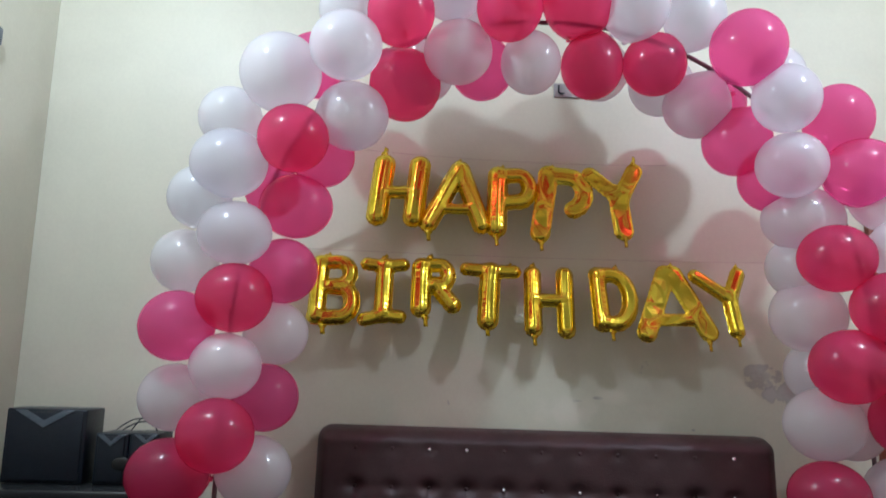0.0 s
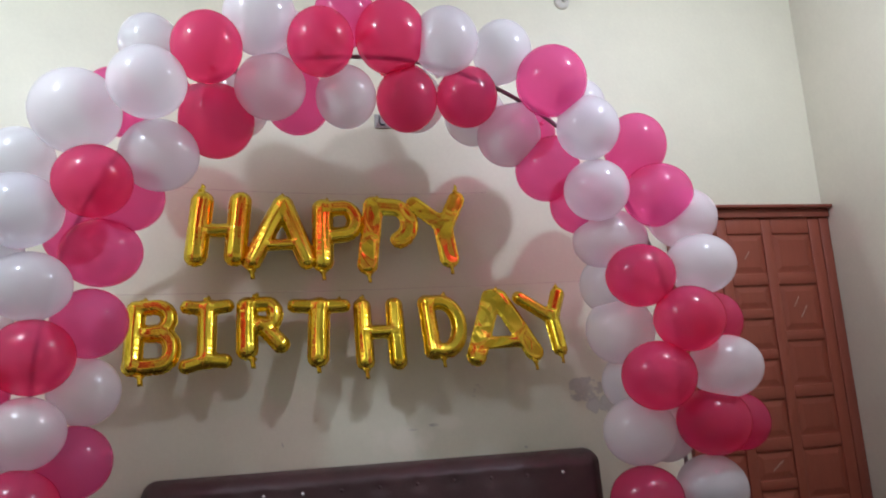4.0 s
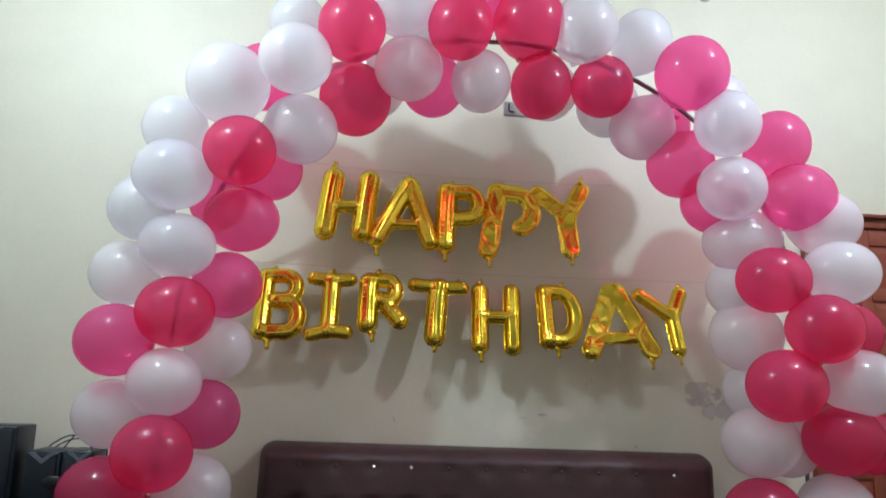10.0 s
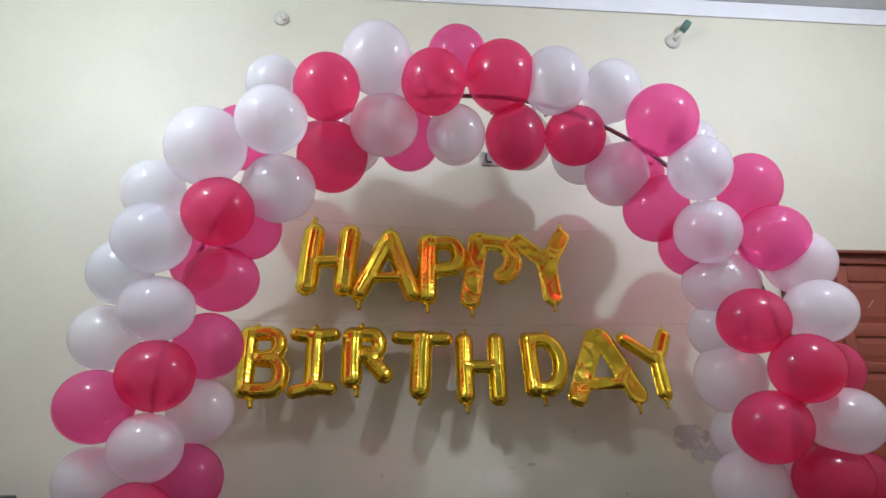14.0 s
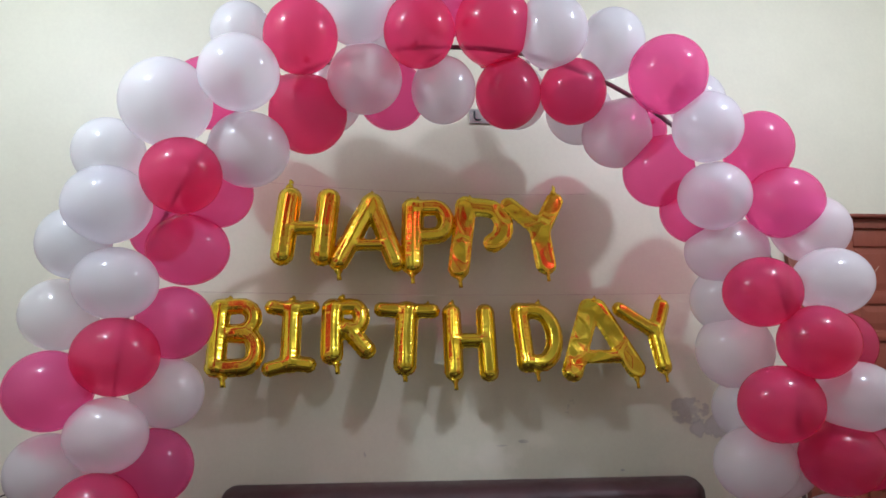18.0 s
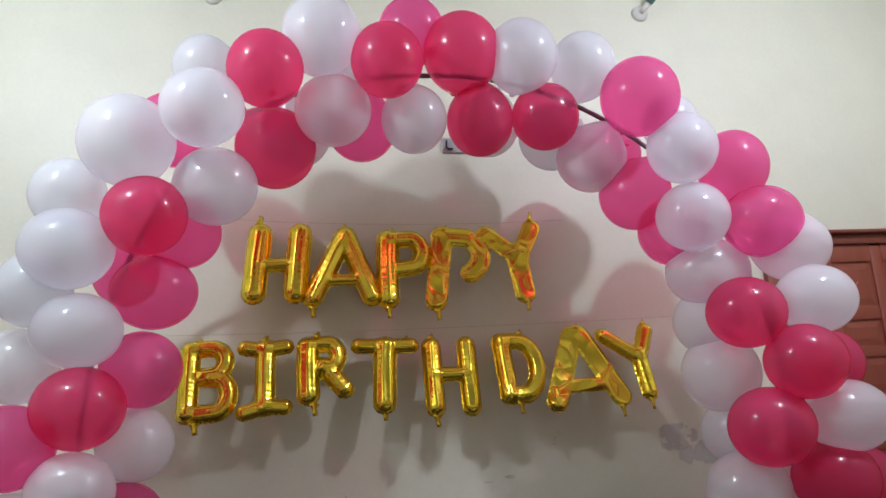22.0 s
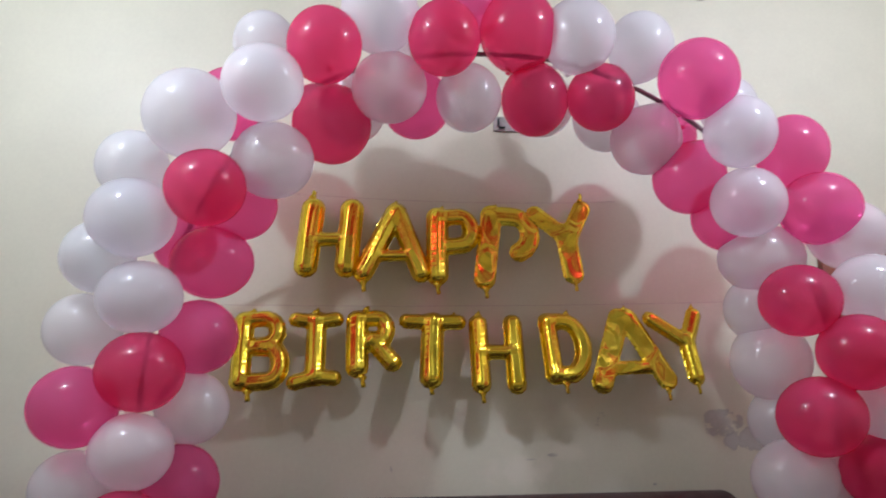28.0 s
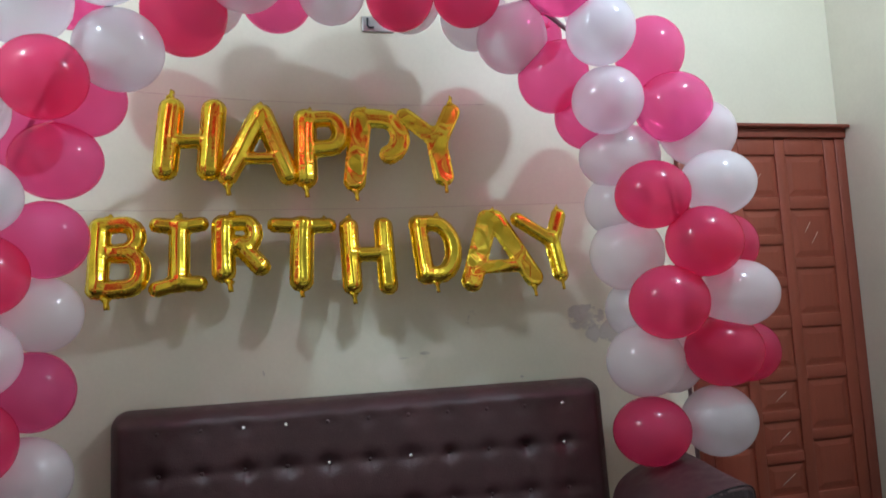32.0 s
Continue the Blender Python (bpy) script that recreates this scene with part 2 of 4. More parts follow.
GLOSSBLACK = worn("glossy_black_lacquer", (0.016, 0.017, 0.018), 0.22, 14, 0.3)
TAPE = worn("clear_tape", (0.62, 0.42, 0.34), 0.25, 60, 0.3)
GRILLE = worn("black_speaker_cloth", (0.005, 0.011, 0.020), 0.5, 60, 0.2, strength=0.3)
GLASSTOP = worn("dark_glass_top", (0.03, 0.033, 0.036), 0.12, 8, 0.15)
GREYBOARD = worn("plain_grey_board", (0.12, 0.11, 0.105), 0.6, 6, 0.1)
PLATE = worn("grey_metal_plate", (0.42, 0.41, 0.40), 0.35, 20, 0.15, metal=0.6)


def printed_cloth(name):
    """White cloth with a loose grey-green print of leaves."""
    m = Mat(name, (0.62, 0.63, 0.60), 0.85)
    wander = m.mix(0.35, m.coords(), m.node("ShaderNodeTexNoise", Scale=9.0).outputs["Color"], "ADD")
    leaf = m.node("ShaderNodeTexVoronoi", Scale=13.0)
    m.link(wander, leaf.inputs["Vector"])
    shape = m.ramp(leaf.outputs["Distance"], [(0.30, (1, 1, 1)), (0.40, (0, 0, 0))])
    col = m.mix(m.math("MULTIPLY", shape, 0.75), (0.62, 0.63, 0.60), (0.27, 0.30, 0.27))
    m.colour(m.mix(0.25, col, m.ramp(m.noise(80, 3), [(0.3, (0.4, 0.4, 0.38)), (0.7, (0.8, 0.8, 0.78))]), "MULTIPLY"))
    m.bump(m.noise(160, 3), 0.3, 0.002)
    return m.m


LACE = printed_cloth("white_patterned_cloth")


# ---- mesh helpers ----
def part(name, bm, material, parent=None, label="", smooth=True):
    """Link a bmesh as one mesh object, under a parent if one is given."""
    bmesh.ops.recalc_face_normals(bm, faces=bm.faces)
    me = bpy.data.meshes.new(name)
    bm.to_mesh(me)
    bm.free()
    for poly in me.polygons:
        poly.use_smooth = smooth
    if material:
        me.materials.append(material)
    ob = new(name, me)
    ob.parent = parent
    if label:
        ob["label"] = label
    return ob


def thing(name, place, label, category, group="", kind=""):
    ob = new(name)
    ob.location = place
    return tagged(ob, label, category, group, kind)


def block(x0, y0, z0, x1, y1, z1, bevel=0.0, segments=2, bm=None):
    bm = bm or bmesh.new()
    made = bmesh.ops.create_cube(bm, size=1, matrix=Matrix.Translation(((x0 + x1) / 2, (y0 + y1) / 2, (z0 + z1) / 2)) @ Matrix.Diagonal((abs(x1 - x0), abs(y1 - y0), abs(z1 - z0), 1)))
    if bevel:
        edges = {e for v in made["verts"] for e in v.link_edges}
        bmesh.ops.bevel(bm, geom=list(edges), offset=bevel, segments=segments, affect="EDGES", profile=0.5)
    return bm


def sweep(points, radius, sides=10, bm=None, closed=False, flat=1.0, normal=None):
    """A tube along points; radius may be a number or a function of 0..1."""
    bm = bm or bmesh.new()
    pts = [Vector(p) for p in points]
    n = len(pts)
    rings, side = [], None
    for i, p in enumerate(pts):
        a = pts[(i - 1) % n] if closed or i else p
        b = pts[(i + 1) % n] if closed or i < n - 1 else p
        d = (b - a).normalized()
        if normal is not None:
            side = Vector(normal).cross(d).normalized()
        else:
            side = (side - d * side.dot(d)).normalized() if side else d.orthogonal().normalized()
        up = d.cross(side).normalized()
        r = radius(i / (n - 1)) if callable(radius) else radius
        rings.append([bm.verts.new(p + (side * math.cos(k * 2 * math.pi / sides) + up * flat * math.sin(k * 2 * math.pi / sides)) * r) for k in range(sides)])
    for i in range(n if closed else n - 1):
        a, b = rings[i], rings[(i + 1) % n]
        for k in range(sides):
            bm.faces.new((a[k], a[(k + 1) % sides], b[(k + 1) % sides], b[k]))
    if not closed:
        bm.faces.new(rings[0][::-1])
        bm.faces.new(rings[-1])
    return bm


def extrude_profile(outline, y0, y1, bm=None):
    """A solid from an outline of (x, z) pairs, from y0 to y1."""
    bm = bm or bmesh.new()
    a = [bm.verts.new((x, y0, z)) for x, z in outline]
    b = [bm.verts.new((x, y1, z)) for x, z in outline]
    n = len(outline)
    for k in range(n):
        bm.faces.new((a[k], a[(k + 1) % n], b[(k + 1) % n], b[k]))
    bm.faces.new(a[::-1])
    bm.faces.new(b)
    return bm


# ---- the room ----
def structure(name, bm, material, label, category="wall", smooth=False):
    return tagged(part(name, bm, material, smooth=smooth), label, category, kind="structure")


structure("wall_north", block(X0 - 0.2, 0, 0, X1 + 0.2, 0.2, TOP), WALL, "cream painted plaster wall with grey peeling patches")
structure("wall_west", block(X0 - 0.2, Y1, 0, X0, -0.001, TOP), WALL_SIDE, "plain cream painted plaster side wall")
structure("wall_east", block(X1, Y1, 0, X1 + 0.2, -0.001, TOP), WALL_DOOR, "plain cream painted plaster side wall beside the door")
structure("wall_south", block(X0 - 0.2, Y1 - 0.2, 0, X1 + 0.2, Y1 - 0.001, TOP), WALL_REAR, "unseen plain rear wall, tinted warm for its bounce light")
structure("ceiling", block(X0 - 0.2, Y1 - 0.2, TOP, X1 + 0.2, 0.2, TOP + 0.15), CEILING, "flat grey painted ceiling", "ceiling")
structure("floor", block(X0 - 0.2, Y1 - 0.2, -0.15, X1 + 0.2, 0.2, -0.004), GROUT, "grey tiled floor", "floor")
cornice = block(X0 + 0.002, -0.014, 3.352, X1 - 0.002, -0.002, TOP - 0.002, 0.003)
structure("cornice", cornice, CORNICE, "white painted band along the top of the wall", "cornice")


# ---- balloon arch ----
def balloon(x, y, z, rx, rz, colour):
    """A blown-up balloon whose neck points at the arch tube."""
    ob = thing("balloon", (x, y, z), f"shiny {colour} latex balloon tied to the arch tube", "balloon", "balloons of the arch")
    ry = (rx + rz) / 2
    target = nearest_on_arch(Vector((x, y, z))) - Vector((x, y, z))
    aim = target.normalized() if target.length > 0.02 else Vector((0, 1, 0))
    bm = bmesh.new()
    bmesh.ops.create_uvsphere(bm, u_segments=40, v_segments=24, radius=1)
    for v in bm.verts:
        u = v.co.normalized()
        v.co = Vector((u.x * rx, u.y * ry, u.z * rz))
    turn = aim.to_track_quat("Z", "Y").to_matrix().to_4x4()
    reach = Vector((aim.x * rx, aim.y * ry, aim.z * rz)).length
    for v in bm.verts:
        k = max(0.0, v.co.normalized().dot(aim))
        v.co += aim * (0.16 * reach * k ** 14) + aim * 0.02 * reach * k ** 3
    part("skin", bm, LATEX[colour], ob)
    bm = bmesh.new()
    bmesh.ops.create_cone(bm, cap_ends=True, segments=10, radius1=0.006, radius2=0.011, depth=0.022, matrix=turn @ Matrix.Translation((0, 0, reach * 1.19)))
    part("knot", bm, LATEX[colour], ob)
    return ob


def arch_line(k):
    """The arch tube, from the foot beside one sofa arm (0) over the top (1/2) to the other foot (1)."""
    x0, half, knee, rise = 0.45, 1.21, 1.28, 1.31
    side = math.copysign(1, k - 0.5)
    foot = min(k, 1 - k)
    low = max(0.0, min(1.0, ((0.36 if side > 0 else 0.40) - foot) / 0.12))
    y = -0.58 + (0.28 if side > 0 else 0.15) * low * low * (3 - 2 * low)
    if side < 0:
        hump = math.exp(-((foot - 0.27) / 0.07) ** 2)
        y, x0 = y + 0.15 * hump, x0 - 0.035 * hump
    x0 += (0.065 * low + 0.075 * math.exp(-((foot - 0.26) / 0.06) ** 2)) * (side > 0)
    if foot < 0.2:
        return Vector((x0 + side * (half + (0.055 if side > 0 else 0.03) * (1 - foot / 0.2)), y, knee * foot / 0.2))
    a = (foot - 0.2) / 0.3 * math.pi / 2
    full = 1.0 if side > 0 else 0.85
    return Vector((x0 + side * half * math.cos(a) ** full, y, knee + rise * math.sin(a) ** full))


ARCH = [arch_line(k / 120) for k in range(121)]


def nearest_on_arch(p):
    return min(ARCH, key=lambda q: (q - p).length)


arch = thing("balloon_arch_frame", (0.45, -0.56, 0), "thin dark bent tube carrying the balloon arch", "arch frame")
tube = part("tube", sweep([p - Vector((0.45, -0.56, 0)) for p in ARCH], 0.0085, 10), POLE, arch)
for end in (ARCH[0], ARCH[-1]):
    part("foot", block(end.x - 0.45 - 0.09, end.y + 0.56 - 0.09, 0, end.x - 0.45 + 0.09, end.y + 0.56 + 0.09, 0.018, 0.004), POLE, arch)

balloon(-0.359, -0.614, 2.592, 0.105, 0.107, "white")
balloon(-0.571, -0.717, 2.292, 0.144, 0.142, "white")
balloon(-0.333, -0.824, 2.356, 0.125, 0.119, "white")
balloon(-0.321, -0.624, 2.172, 0.134, 0.126, "white")
balloon(-0.757, -0.639, 2.145, 0.113, 0.113, "white")
balloon(-0.517, -0.697, 2.058, 0.126, 0.122, "red")
balloon(-0.436, -0.505, 2.051, 0.121, 0.119, "pink")
balloon(-0.489, -0.476, 2.425, 0.126, 0.128, "pink")
balloon(-0.740, -0.679, 1.964, 0.135, 0.123, "white")
balloon(-0.853, -0.610, 1.854, 0.113, 0.114, "white")
balloon(-0.527, -0.496, 1.856, 0.138, 0.121, "pink")
balloon(-0.634, -0.417, 1.935, 0.107, 0.107, "pink")
balloon(-0.712, -0.639, 1.722, 0.130, 0.113, "white")
balloon(-0.925, -0.491, 1.638, 0.121, 0.117, "white")
balloon(-0.557, -0.507, 1.609, 0.126, 0.120, "pink")
balloon(-0.701, -0.629, 1.495, 0.132, 0.122, "red")
balloon(-0.902, -0.592, 1.394, 0.131, 0.124, "pink")
balloon(-0.722, -0.600, 1.258, 0.124, 0.115, "white")
balloon(-0.920, -0.502, 1.144, 0.125, 0.119, "white")
balloon(-0.579, -0.457, 1.382, 0.117, 0.117, "white")
balloon(-0.603, -0.478, 1.150, 0.122, 0.122, "pink")
balloon(-0.729, -0.639, 1.026, 0.130, 0.126, "red")
balloon(-0.909, -0.551, 0.881, 0.140, 0.127, "red")
balloon(-0.629, -0.467, 0.890, 0.134, 0.126, "white")
balloon(0.027, -0.760, 2.640, 0.127, 0.137, "white")
balloon(0.108, -0.569, 2.667, 0.107, 0.111, "white")
balloon(-0.149, -0.792, 2.502, 0.119, 0.123, "red")
balloon(-0.133, -0.562, 2.324, 0.135, 0.138, "red")
balloon(-0.069, -0.451, 2.428, 0.126, 0.131, "white")
balloon(0.060, -0.670, 2.417, 0.126, 0.120, "white")
balloon(0.164, -0.469, 2.441, 0.125, 0.127, "pink")
balloon(0.337, -0.607, 2.412, 0.113, 0.119, "white")
balloon(0.235, -0.778, 2.546, 0.118, 0.124, "red")
balloon(0.344, -0.607, 2.752, 0.116, 0.118, "pink")
balloon(0.508, -0.665, 2.637, 0.135, 0.142, "red")
balloon(0.571, -0.595, 2.414, 0.117, 0.128, "red")
balloon(0.636, -0.445, 2.460, 0.116, 0.121, "white")
balloon(0.812, -0.592, 2.431, 0.120, 0.120, "red")
balloon(0.715, -0.683, 2.619, 0.127, 0.131, "white")
balloon(0.969, -0.601, 2.626, 0.118, 0.127, "white")
balloon(1.114, -0.729, 2.450, 0.136, 0.138, "pink")
balloon(1.303, -0.558, 2.423, 0.103, 0.108, "white")
balloon(1.251, -0.718, 2.266, 0.120, 0.124, "white")
balloon(1.525, -0.566, 2.249, 0.127, 0.136, "pink")
balloon(1.004, -0.501, 2.306, 0.130, 0.126, "white")
balloon(0.895, -0.402, 2.430, 0.128, 0.130, "white")
balloon(1.159, -0.499, 2.166, 0.132, 0.132, "pink")
balloon(1.135, -0.380, 2.362, 0.115, 0.115, "pink")
balloon(1.289, -0.657, 2.035, 0.127, 0.120, "white")
balloon(1.557, -0.645, 2.017, 0.139, 0.128, "pink")
balloon(1.300, -0.478, 2.028, 0.128, 0.128, "pink")
balloon(1.399, -0.507, 1.865, 0.154, 0.123, "white")
balloon(1.674, -0.614, 1.929, 0.136, 0.123, "white")
balloon(1.670, -0.703, 1.725, 0.136, 0.117, "white")
balloon(1.431, -0.665, 1.693, 0.134, 0.121, "red")
balloon(1.582, -0.723, 1.516, 0.134, 0.124, "red")
balloon(1.783, -0.562, 1.515, 0.117, 0.117, "red")
balloon(1.410, -0.437, 1.692, 0.124, 0.122, "white")
balloon(1.431, -0.446, 1.504, 0.140, 0.140, "white")
balloon(1.464, -0.660, 1.312, 0.141, 0.130, "red")
balloon(1.766, -0.634, 1.331, 0.146, 0.122, "white")
balloon(1.479, -0.398, 1.293, 0.119, 0.119, "white")
balloon(1.439, -0.507, 1.103, 0.143, 0.132, "white")
balloon(1.599, -0.416, 1.089, 0.119, 0.123, "white")
balloon(1.713, -0.590, 1.124, 0.143, 0.130, "red")
balloon(1.946, -0.413, 1.102, 0.123, 0.119, "red")
balloon(1.418, -0.550, 0.856, 0.140, 0.123, "red")
balloon(1.705, -0.535, 0.867, 0.138, 0.130, "white")


# ---- foil letters ----
class Foil:
    """The pillow shape of a foil balloon whose outline follows a few thick strokes; all lengths in metres."""

    SEAM = 0.0045

    def __init__(self, strokes, thick, seed, crumple):
        self.thick, self.crumple = thick, crumple
        self.strokes = [(w, np.array(pts, float)) for w, pts in strokes]
        rnd = np.random.RandomState(seed)
        self.phase = rnd.uniform(0, 6.28, (len(strokes), 2, 8))
        self.wide = max(w for w, _ in strokes)
        self.dents = []
        if crumple:
            for w, pts in self.strokes:
                for _ in range(4):
                    k = rnd.randint(len(pts) - 1)
                    at = pts[k] + (pts[k + 1] - pts[k]) * rnd.uniform(0, 1) + rnd.uniform(-0.015, 0.015, 2)
                    self.dents.append((at, thick * rnd.uniform(0.30, 0.46), rnd.uniform(-0.55, 0.55, 2)))

    def ripple(self, s, i, side, waves):
        out = np.zeros_like(s)
        for k, (length, size) in enumerate(waves):
            p = np.where(side > 0, self.phase[i, 0, k], self.phase[i, 1, k])
            out += size * np.sin(2 * math.pi * s / length + p)
        return out

    def field(self, p):
        """Distance outside the seam, half thickness and ruffle of the seam at the points p."""
        outside, power, ruffle, nearest = None, 0.0, np.zeros(len(p)), np.full(len(p), 9.0)
        for i, (w, pts) in enumerate(self.strokes):
            best, run = np.full(len(p), 9.0), 0.0
            s, side, off, tip = np.zeros(len(p)), np.ones(len(p)), np.zeros(len(p)), np.zeros(len(p))
            for j, (a, b) in enumerate(zip(pts, pts[1:])):
                d, length = b - a, float(np.hypot(*(b - a)))
                raw = ((p - a) @ d) / length
                t = np.clip(raw, 0, length)
                q = p - a - np.outer(t / length, d)
                dist = np.hypot(q[:, 0], q[:, 1])
                cross = (d[0] * (p - a)[:, 1] - d[1] * (p - a)[:, 0]) / length
                over = np.where(raw < 0, raw if j == 0 else 0, np.where(raw > length, raw - length if j == len(pts) - 2 else 0, 0))
                turn = np.arctan2(over, np.abs(cross) + 1e-6) * w / 2
                m = dist < best
                best[m], s[m], side[m], off[m] = dist[m], (run + t + turn)[m], np.sign(cross[m] + 1e-9), cross[m]
                tip[m] = np.abs(over[m]) / (w / 2)
                run += length
            r = w / 2 - self.SEAM
            sd = best - r
            t = np.clip(1 + sd / r, 0, 1)
            half = self.thick / 2 * (w / self.wide) ** 0.8 * np.sqrt(1 - t ** 2.2)
            edge = np.clip(-sd / r, 0, 1)
            pleats = self.ripple(s, i, side, ((0.0115, 0.4), (0.0165, 0.5), (0.026, 0.6)))
            half = half * (1 + (0.075 + 0.16 * np.clip(tip, 0, 1)) * pleats * np.exp(-edge / 0.30))
            half = half * (1 + 0.040 * np.sin(2 * math.pi * off / 0.030 + self.phase[i, 0, 5] + 0.7 * np.sin(s / 0.06)))
            half = half * (1 + 0.008 * np.sin(s / 0.026 + self.phase[i, 1, 6]) * np.cos(off / 0.02 + self.phase[i, 0, 7]))
            power = power + np.maximum(half, 0) ** 5
            closer = best < nearest
            ruffle[closer], nearest[closer] = pleats[closer], best[closer]
            if outside is None:
                outside = sd
            else:
                k = 0.011
                mixed = np.clip(0.5 + 0.5 * (outside - sd) / k, 0, 1)
                outside = outside * (1 - mixed) + sd * mixed - k * mixed * (1 - mixed)
        half = np.maximum(power ** 0.2, np.minimum(np.sqrt(np.maximum(0, -outside) * 0.06), 0.012))
        for at, depth, slope in self.dents:
            q = p - at
            plane = depth + q @ slope + (q ** 2).sum(1) * 2.5
            half = np.maximum(np.minimum(half, plane), half * 0.5)
        return outside, np.where(outside < 0, half, 0), ruffle

    def mesh(self, name, g=0.0042):
        every = np.concatenate([pts for _, pts in self.strokes])
        low, high = every.min(0) - 0.06, every.max(0) + 0.06
        nx, nz = (int(v) + 1 for v in (high - low) / g)
        p = np.stack(np.meshgrid(low[0] + np.arange(nx) * g, low[1] + np.arange(nz) * g, indexing="ij"), -1).reshape(-1, 2)

        def rim(q):
            sd, _, ruffle = self.field(q)
            return sd - self.SEAM - 0.0010 * ruffle

        inside = (rim(p) < 0).reshape(nx, nz)
        cell = inside[:-1, :-1] | inside[1:, :-1] | inside[:-1, 1:] | inside[1:, 1:]
        used = np.zeros((nx, nz), bool)
        for di in (0, 1):
            for dj in (0, 1):
                used[di:nx - 1 + di, dj:nz - 1 + dj] |= cell
        index = np.full(nx * nz, -1)
        keep = np.flatnonzero(used.reshape(-1))
        index[keep] = np.arange(len(keep))
        q, out = p[keep].copy(), ~inside.reshape(-1)[keep]
        for _ in range(3):
            f, e = rim(q), 0.0006
            slope = np.stack([(rim(q + (e, 0)) - f) / e, (rim(q + (0, e)) - f) / e], -1)
            step = f[:, None] * slope / np.maximum((slope ** 2).sum(1), 0.2)[:, None]
            q[out] -= np.clip(step, -g, g)[out]
        sd, half, ruffle = self.field(q)
        wave = 0.0016 * ruffle * np.clip(1 + sd / 0.006, 0, 1)
        half = half + 0.0005
        n = len(q)
        verts = [(x, y, z) for (x, z), y in zip(q, wave - half)] + [(x, y, z) for (x, z), y in zip(q, wave + half)]
        faces, border = [], {}
        for i, j in zip(*np.nonzero(cell)):
            c = [int(index[a * nz + b]) for a, b in ((i, j), (i + 1, j), (i + 1, j + 1), (i, j + 1))]
            faces += [tuple(c), tuple(v + n for v in c[::-1])]
            for a, b in zip(c, c[1:] + c[:1]):
                if (b, a) in border:
                    del border[(b, a)]
                else:
                    border[(a, b)] = True
        faces += [(b, a, a + n, b + n) for a, b in border]
        me = bpy.data.meshes.new(name)
        me.from_pydata(verts, [], faces)
        me.shade_smooth()
        return me


def bow(cx, cz, rx, rz, a0, a1, steps=9):
    return [(cx + rx * math.cos(radians(a0 + (a1 - a0) * i / steps)), cz + rz * math.sin(radians(a0 + (a1 - a0) * i / steps))) for i in range(steps + 1)]


# each letter: the middle lines of its strokes in a box from 0 to 1, with their widths in metres
GLYPHS = {
    "H1": [(0.093, [(0.14, 1), (0, 0.01)]), (0.093, [(1, 0.99), (0.87, 0)]), (0.059, [(0.13, 0.46), (0.94, 0.47)])],
    "A1": [(0.082, [(0.57, 1), (0, 0.01)]), (0.082, [(0.60, 1), (1, 0)]), (0.050, [(0.2, 0.28), (0.85, 0.29)])],
    "P1": [(0.091, [(0.06, 0.98), (0, 0)]), (0.072, [(0.06, 0.98), (0.66, 1), *bow(0.67, 0.75, 0.33, 0.25, 82, -82), (0.34, 0.48)])],
    "P2": [(0.088, [(0.21, 1), (0, 0)]), (0.082, [(0.21, 1), (0.63, 0.98), *bow(0.63, 0.69, 0.37, 0.29, 70, -50, 6), (0.75, 0.41)])],
    "Y1": [(0.075, [(0, 0.91), (0.59, 0.57)]), (0.075, [(1, 1), (0.68, 0.55)]), (0.088, [(0.61, 0.61), (0.71, 0)])],
    "B": [(0.076, [(0.03, 0.96), (0, 0.02)]), (0.066, [(0.02, 0.98), (0.51, 1), *bow(0.57, 0.79, 0.33, 0.21, 82, -82), (0.43, 0.56)]), (0.071, [(0.34, 0.55), (0.59, 0.54), *bow(0.66, 0.275, 0.34, 0.265, 80, -80), (0.3, 0), (0, 0.02)])],
    "I": [(0.061, [(0, 1), (0.48, 0.96), (1, 1)]), (0.061, [(0, 0), (0.51, 0.09), (0.95, 0.06)]), (0.076, [(0.51, 0.98), (0.49, 0.09)])],
    "R": [(0.087, [(0.01, 0.94), (0, 0)]), (0.068, [(0.01, 0.98), (0.47, 1), *bow(0.58, 0.76, 0.27, 0.24, 75, -80), (0.38, 0.5)]), (0.074, [(0.45, 0.55), (1, 0.08)])],
    "T": [(0.063, [(0, 1), (0.47, 0.97), (1, 0.97)]), (0.090, [(0.5, 0.96), (0.43, 0)])],
    "H2": [(0.076, [(0.01, 1), (0, 0.02)]), (0.076, [(1, 1), (0.99, 0)]), (0.061, [(0, 0.53), (0.99, 0.53)])],
    "D": [(0.074, [(0, 0.97), (0.07, 0.01)]), (0.071, [(0, 1), (0.42, 1), *bow(0.45, 0.5, 0.55, 0.5, 75, -75, 12), (0.41, 0), (0.07, 0.01)])],
    "A2": [(0.087, [(0.39, 1), (0, 0)]), (0.087, [(0.52, 1), (1, 0.04)]), (0.056, [(0.15, 0.22), (0.82, 0.23)])],
    "Y2": [(0.066, [(0, 0.94), (0.69, 0.58)]), (0.066, [(1, 1), (0.75, 0.56)]), (0.071, [(0.73, 0.6), (0.81, 0)])],
}


